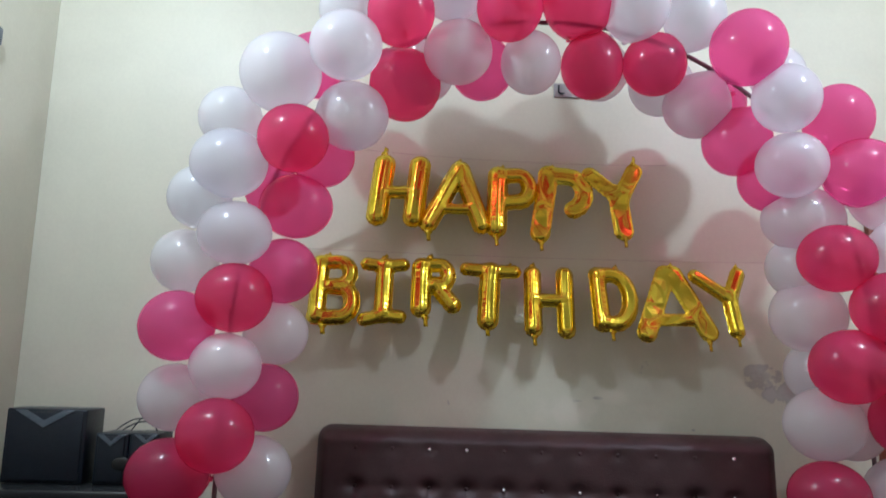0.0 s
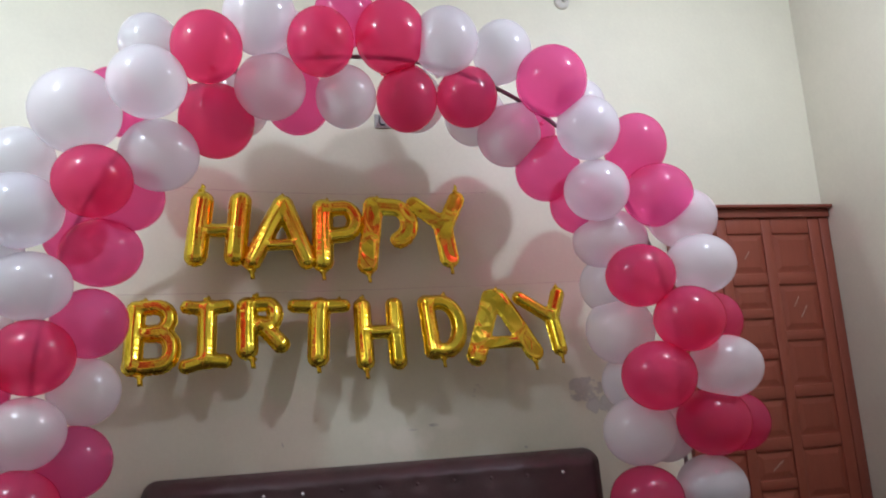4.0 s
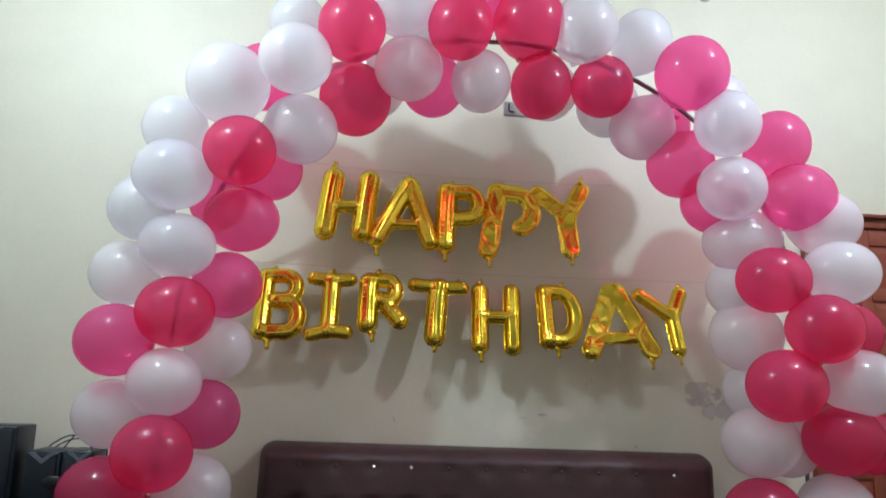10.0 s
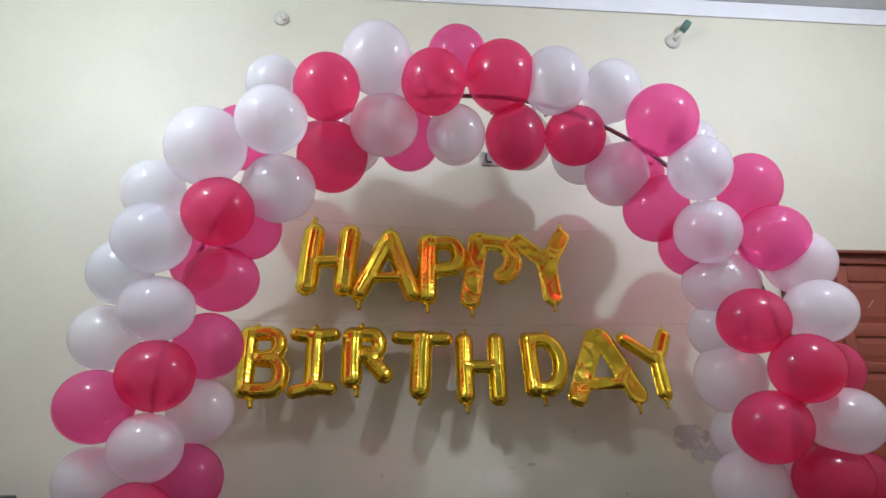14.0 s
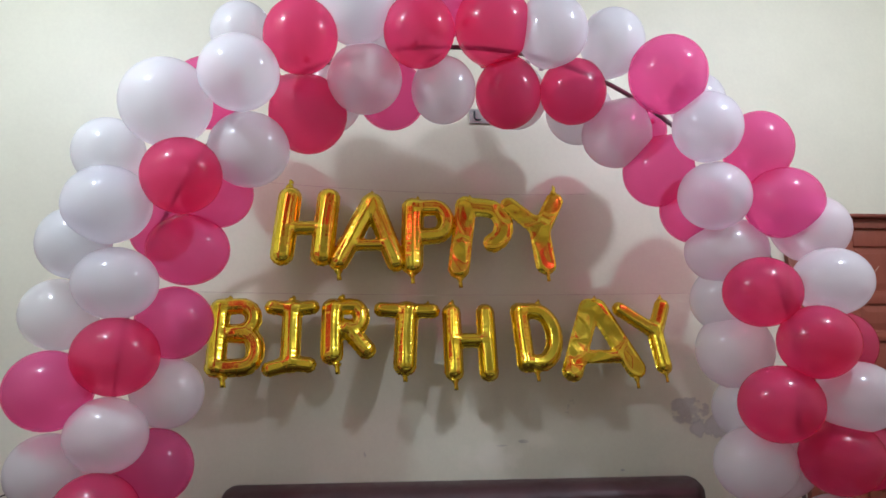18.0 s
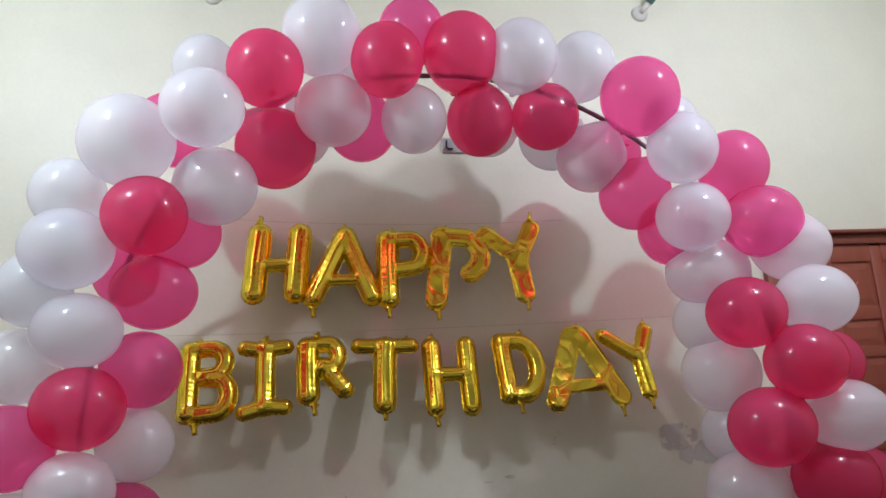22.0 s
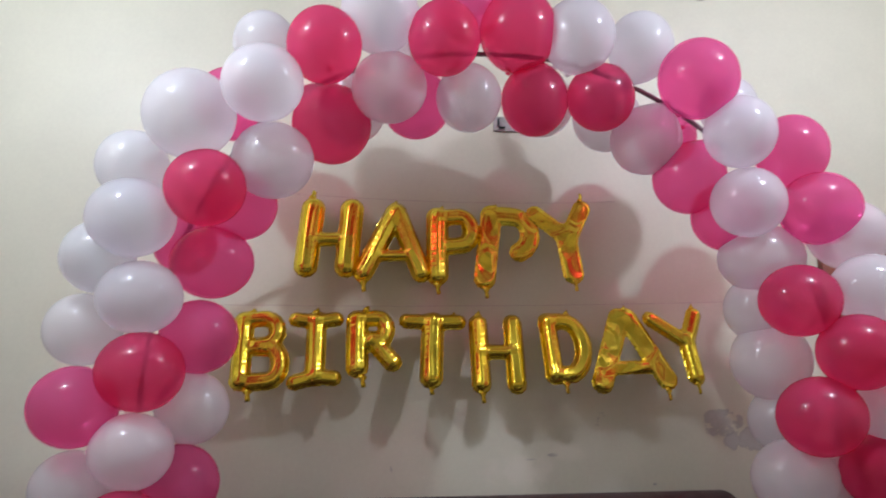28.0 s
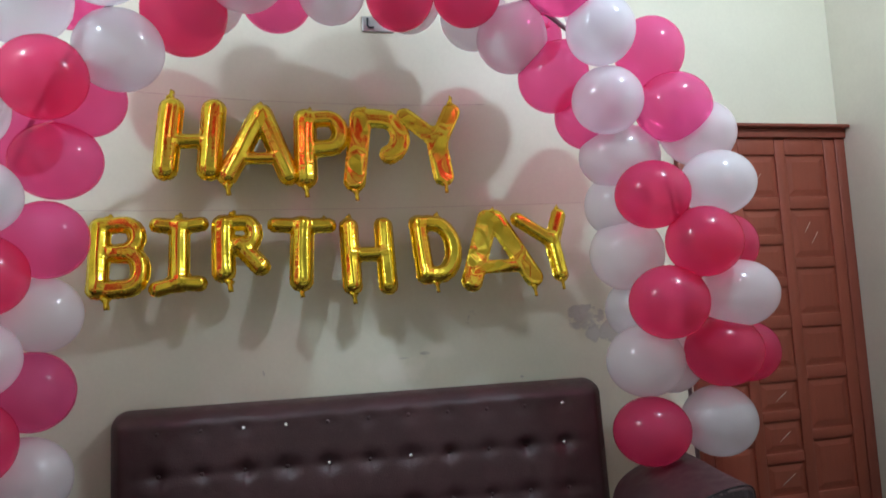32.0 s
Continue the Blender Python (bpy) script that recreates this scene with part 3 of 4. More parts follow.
def foil_letter(shape, x, z, w, h, tab, tail=None, thick=0.080, crumpled=False):
    """A gold foil letter balloon on a thread, its foot hanging away from the wall; x, z, w, h: the box of its middle lines."""
    upper = z > 1.8
    middle, out = (0.100, 7) if upper else (0.130, 14)
    foot = middle + h / 2 * math.tan(radians(out))
    look_of = "half-deflated creased gold" if crumpled else "shiny gold"
    ob = thing("letter_balloon", (x, -foot, z), f"{look_of} foil balloon letter {shape[0]} hanging on a thread", "letter balloon", "gold foil letters on the wall")
    ob.rotation_euler = (-radians(out), 0, 0)
    h /= math.cos(radians(out))
    strokes = [(width, [(u * w, v * h) for u, v in line]) for width, line in GLYPHS[shape]]
    me = Foil(strokes, thick, sum(map(ord, shape)) * 7, crumpled).mesh("foil")
    me.materials.append(GOLD)
    foil = new("foil", me)
    foil.parent = ob
    wide = GLYPHS[shape][0][0]
    ends = [("hanging_tab", tab, 1, 0.75 if shape in ("H1", "Y1") else 0.3)] + ([("filling_tail", tail, -1, 0.85)] if tail else [])
    for name, (u, v), sign, size in ends:
        px, pz = u * w, v * h
        end = pz + sign * (wide / 2 - 0.010)
        pts = [(px, 0, end), (px, 0, end + sign * 0.010), (px + 0.001, 0.001, end + sign * (0.012 + 0.008 * size)), (px + 0.003, 0.003, end + sign * (0.014 + 0.020 * size)), (px + 0.004, 0.006, end + sign * (0.015 + 0.034 * size))]
        widths = (0.026, 0.022, 0.009 + 0.004 * size, 0.008 + 0.006 * size, 0.006 + 0.008 * size)
        part(name, sweep(pts, lambda k: widths[round(k * 4)], 10, flat=0.4), GOLD, ob)
    return ob


foil_letter("H1", -0.247, 1.907, 0.179, 0.239, (0.14, 1))
foil_letter("A1", -0.026, 1.881, 0.228, 0.249, (0.58, 0.98), (0, 0))
foil_letter("P1", 0.266, 1.873, 0.144, 0.242, (0.2, 0.94), (0, 0))
foil_letter("P2", 0.455, 1.855, 0.196, 0.267, (0.3, 0.96), (0.02, 0), 0.066, True)
foil_letter("Y1", 0.678, 1.875, 0.197, 0.277, (1, 1), (0.74, 0), 0.062, True)
foil_letter("B", -0.478, 1.467, 0.144, 0.239, (0.25, 0.95), (0.2, 0), 0.072)
foil_letter("I", -0.279, 1.462, 0.151, 0.240, (0.52, 1), None, 0.068)
foil_letter("R", -0.048, 1.516, 0.132, 0.188, (0.3, 0.96), (0.15, 0))
foil_letter("T", 0.145, 1.472, 0.201, 0.220, (0.92, 0.94), (0.42, 0))
foil_letter("H2", 0.423, 1.439, 0.139, 0.239, (0.05, 1), (0.02, 0.02))
foil_letter("D", 0.702, 1.471, 0.135, 0.213, (0.62, 0.98), (0.38, 0), 0.072)
foil_letter("A2", 0.897, 1.439, 0.261, 0.256, (0.50, 0.98), (1, 0.02), 0.070, True)
foil_letter("Y2", 1.128, 1.456, 0.185, 0.248, (1, 1), (0.83, 0), 0.064)


def hanging_thread(x0, z0, x1, z1, sag, depth, label):
    pts = [(x0 + (x1 - x0) * k / 24, depth, z0 + (z1 - z0) * k / 24 - sag * 4 * (k / 24) * (1 - k / 24)) for k in range(25)]
    return tagged(part("hanging_thread", sweep(pts, 0.0011, 5), THREAD), label, "thread")


hanging_thread(-0.42, 2.218, 1.02, 2.185, 0.022, -0.082, "thin pale thread carrying the upper foil letters")
hanging_thread(-0.66, 1.765, 1.50, 1.76, 0.012, -0.098, "thin pale thread carrying the lower foil letters")


# ---- door in the corner ----
def raised_panel(x0, z0, x1, z1):
    """A door panel with sloping edges, y out of the leaf."""
    bm = bmesh.new()
    g = 0.006
    inset = min(0.028, (z1 - z0) * 0.27)
    levels = []
    for d, y in ((g, -0.0225), (g + 0.004, -0.0225), (g + inset, -0.0285)):
        levels.append([bm.verts.new((u, y, v)) for u, v in ((x0 + d, z0 + d), (x1 - d, z0 + d), (x1 - d, z1 - d), (x0 + d, z1 - d))])
    for a, b in zip(levels, levels[1:]):
        for k in range(4):
            bm.faces.new((a[k], a[(k + 1) % 4], b[(k + 1) % 4], b[k]))
    bm.faces.new(levels[-1])
    return bm


def door(x0, x1, top):
    """A leaf of three columns of panels; the middle column is divided more finely."""
    ob = thing("door_1", (x0, 0, 0), "closed red-brown panelled wooden door in a wooden frame", "door", kind="structure")
    w, jamb, head = x1 - x0, 0.055, 0.06
    right = w - 0.058
    part("door_frame", block(0, -0.036, 0, jamb, -0.002, top - head, 0.004), FRAME, ob)
    part("door_frame", block(right, -0.035, 0, w - 0.002, -0.002, top - head, 0.004), FRAME, ob)
    part("door_frame", block(-0.004, -0.048, top - head, w - 0.002, -0.002, top - 0.016, 0.004), FRAME, ob)
    part("head_cap", block(-0.020, -0.080, top - 0.0155, w - 0.002, -0.002, top, 0.004), FRAME, ob)
    leaf = part("door_leaf", block(jamb + 0.003, -0.022, 0.012, right - 0.003, -0.003, top - head - 0.004), DOOR, ob, smooth=False)
    # stiles and the columns between them
    edges = [(jamb + 0.004, 0.065), (0.268, 0.323), (0.525, 0.580), (0.803, right - 0.004)]
    for a, b in edges:
        part("stile", block(a, -0.0325, 0.013, b, -0.0215, top - head - 0.006, 0.004), DOOR, leaf)
    columns = [(edges[i][1], edges[i + 1][0]) for i in range(3)]
    main = [0.10, 0.385, 0.952, 1.192, 1.747, 2.02]
    split = {0: [0.670, 1.462], 1: [0.580, 0.768, 1.377, 1.576], 2: [0.670, 1.462]}
    for c, (a, b) in enumerate(columns):
        rails = sorted(main + split[c])
        half = [0.088 if z < 0.2 else 0.042 if z > 2 else 0.030 if z in main else 0.024 for z in rails]
        for z, r in zip(rails, half):
            part("rail", block(a + 0.0005, -0.0315, max(0.013, z - r), b - 0.0005, -0.0215, z + r, 0.005), DOOR, leaf)
        for (z0, r0), (z1, r1) in zip(zip(rails, half), list(zip(rails, half))[1:]):
            part("panel", raised_panel(a, z0 + r0, b, z1 - r1), DOOR, leaf, smooth=False)
    # shreds of clear tape left on the panels
    for x, z, long, tilt in ((0.43, 0.855, 0.075, 35), (0.43, 0.675, 0.075, 35), (0.43, 0.485, 0.085, 33), (0.665, 1.63, 0.06, 55), (0.70, 1.58, 0.07, 55), (0.42, 1.96 - 0.09, 0.05, 50)):
        bm = block(-long / 2, -0.001, -0.0016, long / 2, 0.001, 0.0016, 0.0005, 1)
        bmesh.ops.transform(bm, verts=bm.verts, matrix=Matrix.Translation((x, -0.0325, z)) @ Matrix.Rotation(radians(-tilt), 4, "Y"))
        part("tape_strip", bm, TAPE, leaf, "shred of clear tape")
    return ob


door(1.945, X1, 2.12)


# ---- sofa ----
def smooth_line(points, steps=6):
    """Catmull-Rom line through a few points."""
    pts = [Vector(p) for p in points]
    pts = [pts[0] * 2 - pts[1]] + pts + [pts[-1] * 2 - pts[-2]]
    out = []
    for p0, p1, p2, p3 in zip(pts, pts[1:], pts[2:], pts[3:]):
        for i in range(steps):
            k = i / steps
            out.append(0.5 * (2 * p1 + (p2 - p0) * k + (2 * p0 - 5 * p1 + 4 * p2 - p3) * k * k + (3 * p1 - p0 - 3 * p2 + p3) * k ** 3))
    return out + [pts[-2]]


# the scroll arm seen from the front: x outwards, z
ROLL = [(-0.025, 0.10), (-0.030, 0.35), (-0.028, 0.50), (-0.026, 0.585), (-0.018, 0.632), (0.0, 0.668), (0.030, 0.697), (0.070, 0.719), (0.120, 0.735), (0.175, 0.744), (0.212, 0.742),
        (0.227, 0.726), (0.226, 0.690), (0.216, 0.64), (0.200, 0.58), (0.188, 0.50), (0.186, 0.10)]
SCROLL = [(-0.006, 0.09), (-0.004, 0.28), (0.011, 0.43), (0.023, 0.505), (0.040, 0.571), (0.066, 0.624), (0.103, 0.658), (0.146, 0.676), (0.188, 0.676), (0.224, 0.660), (0.246, 0.630),
          (0.249, 0.595), (0.234, 0.567), (0.204, 0.556), (0.176, 0.555), (0.160, 0.549)]
STRIP = [(0.152, 0.528), (0.172, 0.543), (0.186, 0.540), (0.184, 0.481), (0.188, 0.416), (0.190, 0.09), (0.122, 0.09), (0.122, 0.28), (0.128, 0.421), (0.135, 0.485)]


def tufted_back(w, z0, z1, lean, rows, cols, seats, spread):
    """A buttoned backrest panel: front surface dimpled at the buttons."""
    bm = bmesh.new()
    nx, nz = int(w * 105), 64
    rnd = random.Random(seats)
    buttons = [(0.173 + c * spread / max(1, cols - 1), z1 - (0.079, 0.227, 0.391)[r]) for r in range(rows) for c in range(cols)]
    pulls = [(bx, bz, rnd.uniform(0.5, 1.5) * (0.45 if k < cols else 1.15 if k < 2 * cols else 0.8), rnd.uniform(0.8, 1.25)) for k, (bx, bz) in enumerate(buttons)]
    front, back = [], []
    for j in range(nz + 1):
        fr, bk = [], []
        for i in range(nx + 1):
            x, z = w * i / nx, z0 + (z1 - z0) * j / nz
            edge = min(x, w - x, (z1 - z) * 1.0)
            puff = 0.10 * min(1.0, max(0.0, edge / 0.05)) ** 0.4
            for k, (bx, bz, pull, broad) in enumerate(pulls):
                dx, dz = x - bx, z - bz
                if abs(dx) < 0.09 and abs(dz) < 0.14:
                    puff -= 0.016 * pull * math.exp(-(math.hypot(dx * 0.8, dz) / (0.027 * broad)) ** 2)
                    if dz < 0 and k >= cols:
                        puff -= 0.0045 * pull * math.exp(-((dx + 0.1 * dz * (broad - 1)) / 0.013) ** 2 + dz / 0.045)
            crease = min(abs(z - bz) for bx, bz in buttons[cols:])
            puff -= 0.0035 * math.exp(-(crease / 0.018) ** 2) * (1 if 0.08 < x < w - 0.08 else 0)
            xx = x
            corner = 0.055
            if z > z1 - corner and (x < corner or x > w - corner):
                cx = corner if x < corner else w - corner
                dx, dz = x - cx, z - (z1 - corner)
                m = max(abs(dx), abs(dz))
                k = m / max(1e-6, math.hypot(dx, dz))
                xx, z = cx + dx * k, z1 - corner + dz * k
            y = lean * (z - z0) / (z1 - z0)
            fr.append(bm.verts.new((xx, y - puff, z)))
            bk.append(bm.verts.new((xx, y + 0.03, z)))
        front.append(fr), back.append(bk)
    for j in range(nz):
        for i in range(nx):
            bm.faces.new((front[j][i], front[j][i + 1], front[j + 1][i + 1], front[j + 1][i]))
            bm.faces.new((back[j][i], back[j + 1][i], back[j + 1][i + 1], back[j][i + 1]))
    rim = [(front[0][i], back[0][i]) for i in range(nx + 1)] + [(front[j][nx], back[j][nx]) for j in range(1, nz + 1)] + [(front[nz][i], back[nz][i]) for i in range(nx - 1, -1, -1)] + [(front[j][0], back[j][0]) for j in range(nz - 1, 0, -1)]
    for k in range(len(rim)):
        (a, b), (c, d) = rim[k], rim[(k + 1) % len(rim)]
        bm.faces.new((a, b, d, c))
    return bm, pulls


def cushion(w, d, h, seed):
    """A stuffed seat cushion, sagging and creased a little."""
    bm = block(0, -d, 0, w, 0, h, 0.045, 4)
    bmesh.ops.subdivide_edges(bm, edges=[e for e in bm.edges if e.calc_length() > 0.12], cuts=9, use_grid_fill=True)
    for v in bm.verts:
        if v.co.z > h * 0.6:
            u, t = v.co.x / w * 2 - 1, -v.co.y / d * 2 - 1
            v.co.z += 0.020 * (1 - u * u) * (1 - t * t) + 0.006 * noise.noise(Vector((v.co.x * 9, v.co.y * 9, seed)))
        if v.co.y > -d * 0.08 and v.co.z > h * 0.6:
            v.co.z += 0.012 * noise.noise(Vector((v.co.x * 26, 0, seed)))
        if v.co.y < -d * 0.9:
            v.co.y -= 0.012 * noise.noise(Vector((v.co.x * 7, v.co.z * 9, seed)))
    return bm


def rolled_arm(outline, side, seed):
    """The stuffed arm: rounded at its front edge and puckered there by the gathered leather."""
    bm = bmesh.new()
    rings = []
    fine = []
    for (ax, az), (bx, bz) in zip(outline, outline[1:]):
        fine += [(ax, az), ((ax + bx) / 2, (az + bz) / 2)]
    fine.append(outline[-1])
    for y in (-0.79, -0.787, -0.782, -0.774, -0.762, -0.745, -0.72, -0.685, -0.63, -0.55, -0.45, -0.35, -0.26, -0.248, -0.24):
        ends = min(1.0, (y + 0.79) / 0.016, (-0.24 - y) / 0.016)
        inward = 0.011 * (1 - math.sqrt(1 - (1 - ends) ** 2))
        ring = []
        for i, (x, z) in enumerate(fine):
            d = Vector((side * 0.10 - x, 0, 0.52 - z)).normalized()
            bunched = math.exp(-((z - 0.64) / 0.10) ** 2)
            pucker = 0.011 * noise.noise(Vector((i * 0.62, seed, side))) * bunched * math.exp(-(y + 0.79) / 0.05)
            sag = 0.006 * noise.noise(Vector((x * 7, y * 6, z * 7 + seed)))
            ring.append(bm.verts.new(Vector((x, y, z)) + d * (inward + pucker + sag * (z > 0.3))))
        rings.append(ring)
    for a, b in zip(rings, rings[1:]):
        for k in range(len(fine)):
            bm.faces.new((a[k], a[(k + 1) % len(fine)], b[(k + 1) % len(fine)], b[k]))
    bm.faces.new(rings[0][::-1])
    bm.faces.new(rings[-1])
    return bm


def sofa(name, place, turn, w, seats, label, rows, cols, shining, height, wide=0.0, stray=()):
    """A scroll-armed leather sofa; its origin is the left end of the seat at the rear, on the floor."""
    ob = thing(name, place, label, "sofa")
    ob.rotation_euler = (0, 0, radians(turn))
    bm, buttons = tufted_back(w + wide, 0.30, height, 0.05, rows, cols, seats, w - 0.325)
    bmesh.ops.translate(bm, verts=bm.verts, vec=(0, -0.08, 0))
    back = part("backrest", bm, LEATHER, ob)
    for i, (bx, bz, pull, _) in enumerate(buttons):
        if bz < 0.60:
            continue
        shiny = i in shining
        bm = bmesh.new()
        bmesh.ops.create_uvsphere(bm, u_segments=10, v_segments=6, radius=1, matrix=Matrix.Translation((bx, -0.08 + 0.05 * (bz - 0.3) / (height - 0.3) - (0.101 - 0.016 * pull - (0.0 if i < cols else 0.0035) + (0.003 if shiny else -0.003)), bz)) @ Matrix.Diagonal((0.0085, 0.006, 0.0085, 1)))
        part("button", bm, CRYSTAL if shiny else LEATHER, back, "sparkling crystal button" if shiny else "")
    part("seat_frame", block(0.002, -0.80, 0.10, w - 0.002, -0.12, 0.335, 0.02), LEATHER, ob)
    sw = w / seats
    for s in range(seats):
        bm = cushion(sw - 0.008, 0.71, 0.185, s * 3.7 + w)
        bmesh.ops.translate(bm, verts=bm.verts, vec=(s * sw + 0.004, -0.175, 0.34))
        part("seat_cushion", bm, LEATHER, ob)
    for side, x in ((-1, 0.005), (1, w - 0.005)):
        outline = [(side * u, v) for u, v in smooth_line(ROLL, 4)]
        bm = rolled_arm(outline, side, w)
        for v in bm.verts:
            back = (v.co.y + 0.79) / 0.55
            v.co.x += x + side * 0.06 * back * max(0.0, min(1.0, (side * v.co.x - 0.05) / 0.15)) * (v.co.z > 0.55)
            if v.co.z > 0.4:
                v.co.z += back * (-0.011 + 0.022 * max(0.0, min(1.0, (side * (v.co.x - x) - 0.05) / 0.15)))
        arm = part("armrest", bm, LEATHER, ob)
        for px, py, pz, of in stray:
            if of == side:
                bm = bmesh.new()
                bmesh.ops.create_uvsphere(bm, u_segments=10, v_segments=6, radius=0.009, matrix=Matrix.Translation((px, py, pz)) @ Matrix.Diagonal((1, 1, 0.8, 1)))
                part("button", bm, CRYSTAL, arm, "sparkling crystal button")
        ring = [(x + u, v) for u, v in outline if v > 0.32]
        part("piping", sweep([(u, -0.786, v) for u, v in ring], 0.0026, 8), LEATHER_DARK, arm, "dark leather piping")
        # gathered dark facing round the carved panel
        bm = bmesh.new()
        dense = []
        for (ax, az), (bx, bz) in zip(ring, ring[1:]):
            dense += [(ax + (bx - ax) * i / 3, az + (bz - az) * i / 3) for i in range(3)]
        mx, mz = x + side * 0.12, 0.52
        rows = []
        for r in (0.985, 0.94, 0.88, 0.80, 0.70, 0.58, 0.45):
            row = []
            for i, (px, pz) in enumerate(dense):
                bulge = math.sin(math.pi * (0.985 - r) / 0.60)
                fold = 0.0075 * (noise.noise(Vector((i * 0.55, x * 5, r * 2))) - 0.1) * bulge
                row.append(bm.verts.new((mx + (px - mx) * r, -0.786 - 0.020 * bulge - fold, mz + (pz - mz) * r)))
            rows.append(row)
        for p, q in zip(rows, rows[1:]):
            for i in range(len(p) - 1):
                bm.faces.new((p[i], p[i + 1], q[i + 1], q[i]))
        part("gathered_facing", bm, LEATHER_DARK, arm, "gathered dark leather facing")
        line = smooth_line(SCROLL, 6)
        rim = [(x + side * u, -0.818, v) for u, v in line]
        part("carved_rim", sweep(rim, lambda k: 0.0205 - 0.0125 * max(0.0, min(1.0, (k - 0.66) / 0.16)), 12), CREAM, arm, "cream painted carved scroll")
        inner = [(x + side * u, v) for u, v in list(line) + [Vector(p) for p in ((0.138, 0.50), (0.131, 0.44), (0.125, 0.28), (0.124, 0.09))]]
        part("carved_panel", extrude_profile(inner, -0.814, -0.788), GLOSSBLACK, arm, "black glossy carved panel")
        groove = [(x + side * (0.166 + (u - 0.166) * 0.80), -0.814, 0.09 + (v - 0.09) * 0.955) for u, v in line[6:76]]
        part("carved_bead", sweep(groove, 0.0035, 8), GLOSSBLACK, arm)
        bm = bmesh.new()
        bmesh.ops.create_uvsphere(bm, u_segments=20, v_segments=12, radius=1, matrix=Matrix.Translation((x + side * 0.196, -0.812, 0.612)) @ Matrix.Diagonal((0.040, 0.011, 0.038, 1)))
        part("scroll_boss", bm, GLOSSBLACK, arm, "black glossy scroll boss")
        bm = extrude_profile([(x + side * u, v) for u, v in STRIP], -0.824, -0.788)
        bmesh.ops.bevel(bm, geom=[e for e in bm.edges if abs(e.verts[0].co.y + 0.824) < 0.001 and abs(e.verts[1].co.y + 0.824) < 0.001], offset=0.006, segments=2, affect="EDGES")
        part("carved_strip", bm, CREAM, arm, "cream painted carved strip")
        for y in (-0.76, -0.16):
            part("leg", block(x + side * 0.03, y - 0.03, 0, x + side * 0.10, y + 0.03, 0.11, 0.008), DARKWOOD, ob)
    return ob


sofa("sofa", (-0.452, -0.02, 0), -5, 1.81, 3, "dark brown leather sofa with buttoned back and scroll arms", 3, 11, (2, 3, 10, 15, 17, 21), 1.03, 0.028, stray=((1.779, -0.374, 0.573, 1),))
sofa("armchair", (-1.73, -1.45, 0), 90, 0.56, 1, "dark brown leather armchair matching the sofa, against the side wall", 3, 3, (2,), 1.00, stray=((0.631, -0.648, 0.720, 1),))


# ---- speakers on a dark stand ----
def chevron(x, w, z, drop, y):
    """A flat V-shaped trim plate under the upper edge of a speaker front."""
    band = drop * 0.42
    return extrude_profile([(x - w / 2, z), (x - w / 2 + band * 1.5, z), (x, z - drop + band), (x + w / 2 - band * 1.5, z), (x + w / 2, z), (x, z - drop)], y - 0.004, y)


def speaker(x0, x1, z0, z1, depth, marks, label):
    cx = (x0 + x1) / 2
    ob = thing("speaker", (cx, -0.19, z0), label, "speaker")
    w, h = x1 - x0, z1 - z0
    part("cabinet", block(-w / 2, -depth / 2, 0, w / 2, depth / 2, h, 0.006), BLACK, ob)
    part("grille", block(-w / 2 + 0.012, -depth / 2 - 0.008, 0.012, w / 2 - 0.012, -depth / 2 + 0.001, h - 0.012, 0.004), GRILLE, ob)
    for u, mw, drop in marks:
        part("trim_plate", chevron(u, mw, h - 0.004, drop, -depth / 2 - 0.0085), BLUEGREY, ob, "blue-grey shiny V-shaped trim", smooth=False)
    return ob


STAND = 0.800
speaker(-1.62, -1.315, STAND, 1.078, 0.165, [(-0.005, 0.225, 0.066)], "large black speaker with a shiny V-shaped trim")
two = speaker(-1.275, -1.150, STAND, 0.992, 0.17, [(0.0, 0.11, 0.042)], "small black speaker with a shiny V-shaped trim")
speaker(-1.148, -1.035, STAND, 0.994, 0.17, [(0.01, 0.09, 0.035)], "small black speaker with a shiny V-shaped trim")
port = bmesh.new()
bmesh.ops.create_uvsphere(port, u_segments=18, v_segments=10, radius=1, matrix=Matrix.Translation((0.045, -0.092, 0.080)) @ Matrix.Diagonal((0.038, 0.008, 0.026, 1)))
part("dust_cap", port, GLOSSBLACK, two, "glossy dome of the driver")

cable = thing("speaker_cable", (-1.15, -0.16, 0.995), "thin black cable coiled on the small speakers", "cable")
for i, (a, b, high) in enumerate(((-0.09, 0.10, 0.045), (-0.06, 0.115, 0.034), (-0.02, 0.085, 0.052))):
    line = [(a + (b - a) * k / 16, -0.02 * i + 0.012 * math.sin(k * 0.7), 0.003 + high * math.sin(math.pi * k / 16) ** 0.8) for k in range(17)]
    part("strand", sweep(line, 0.0028, 6), BLACK, cable)
part("strand", sweep([(0.095, 0.0, 0.004), (0.122, 0.0, 0.0), (0.128, 0.0, -0.05), (0.124, 0.0, -0.12), (0.13, 0.0, -0.20)], 0.0028, 6), BLACK, cable)

stand = thing("speaker_stand", (-1.34, -0.22, 0), "dark stained wooden stand carrying the speakers", "stand")
part("top", block(-0.39, -0.20, STAND - 0.03, 0.385, 0.19, STAND - 0.001, 0.006), GLASSTOP, stand)
part("shelf", block(-0.37, -0.18, 0.33, 0.365, 0.17, 0.352, 0.004), DARKWOOD, stand)
part("back_panel", block(-0.36, 0.14, 0.36, 0.30, 0.155, 0.775, 0.002), DARKWOOD, stand)
for x in (-0.36, 0.345):
    for y in (-0.17, 0.16):
        part("leg", block(x - 0.024, y - 0.024, 0, x + 0.024, y + 0.024, STAND - 0.031, 0.005), DARKWOOD, stand)
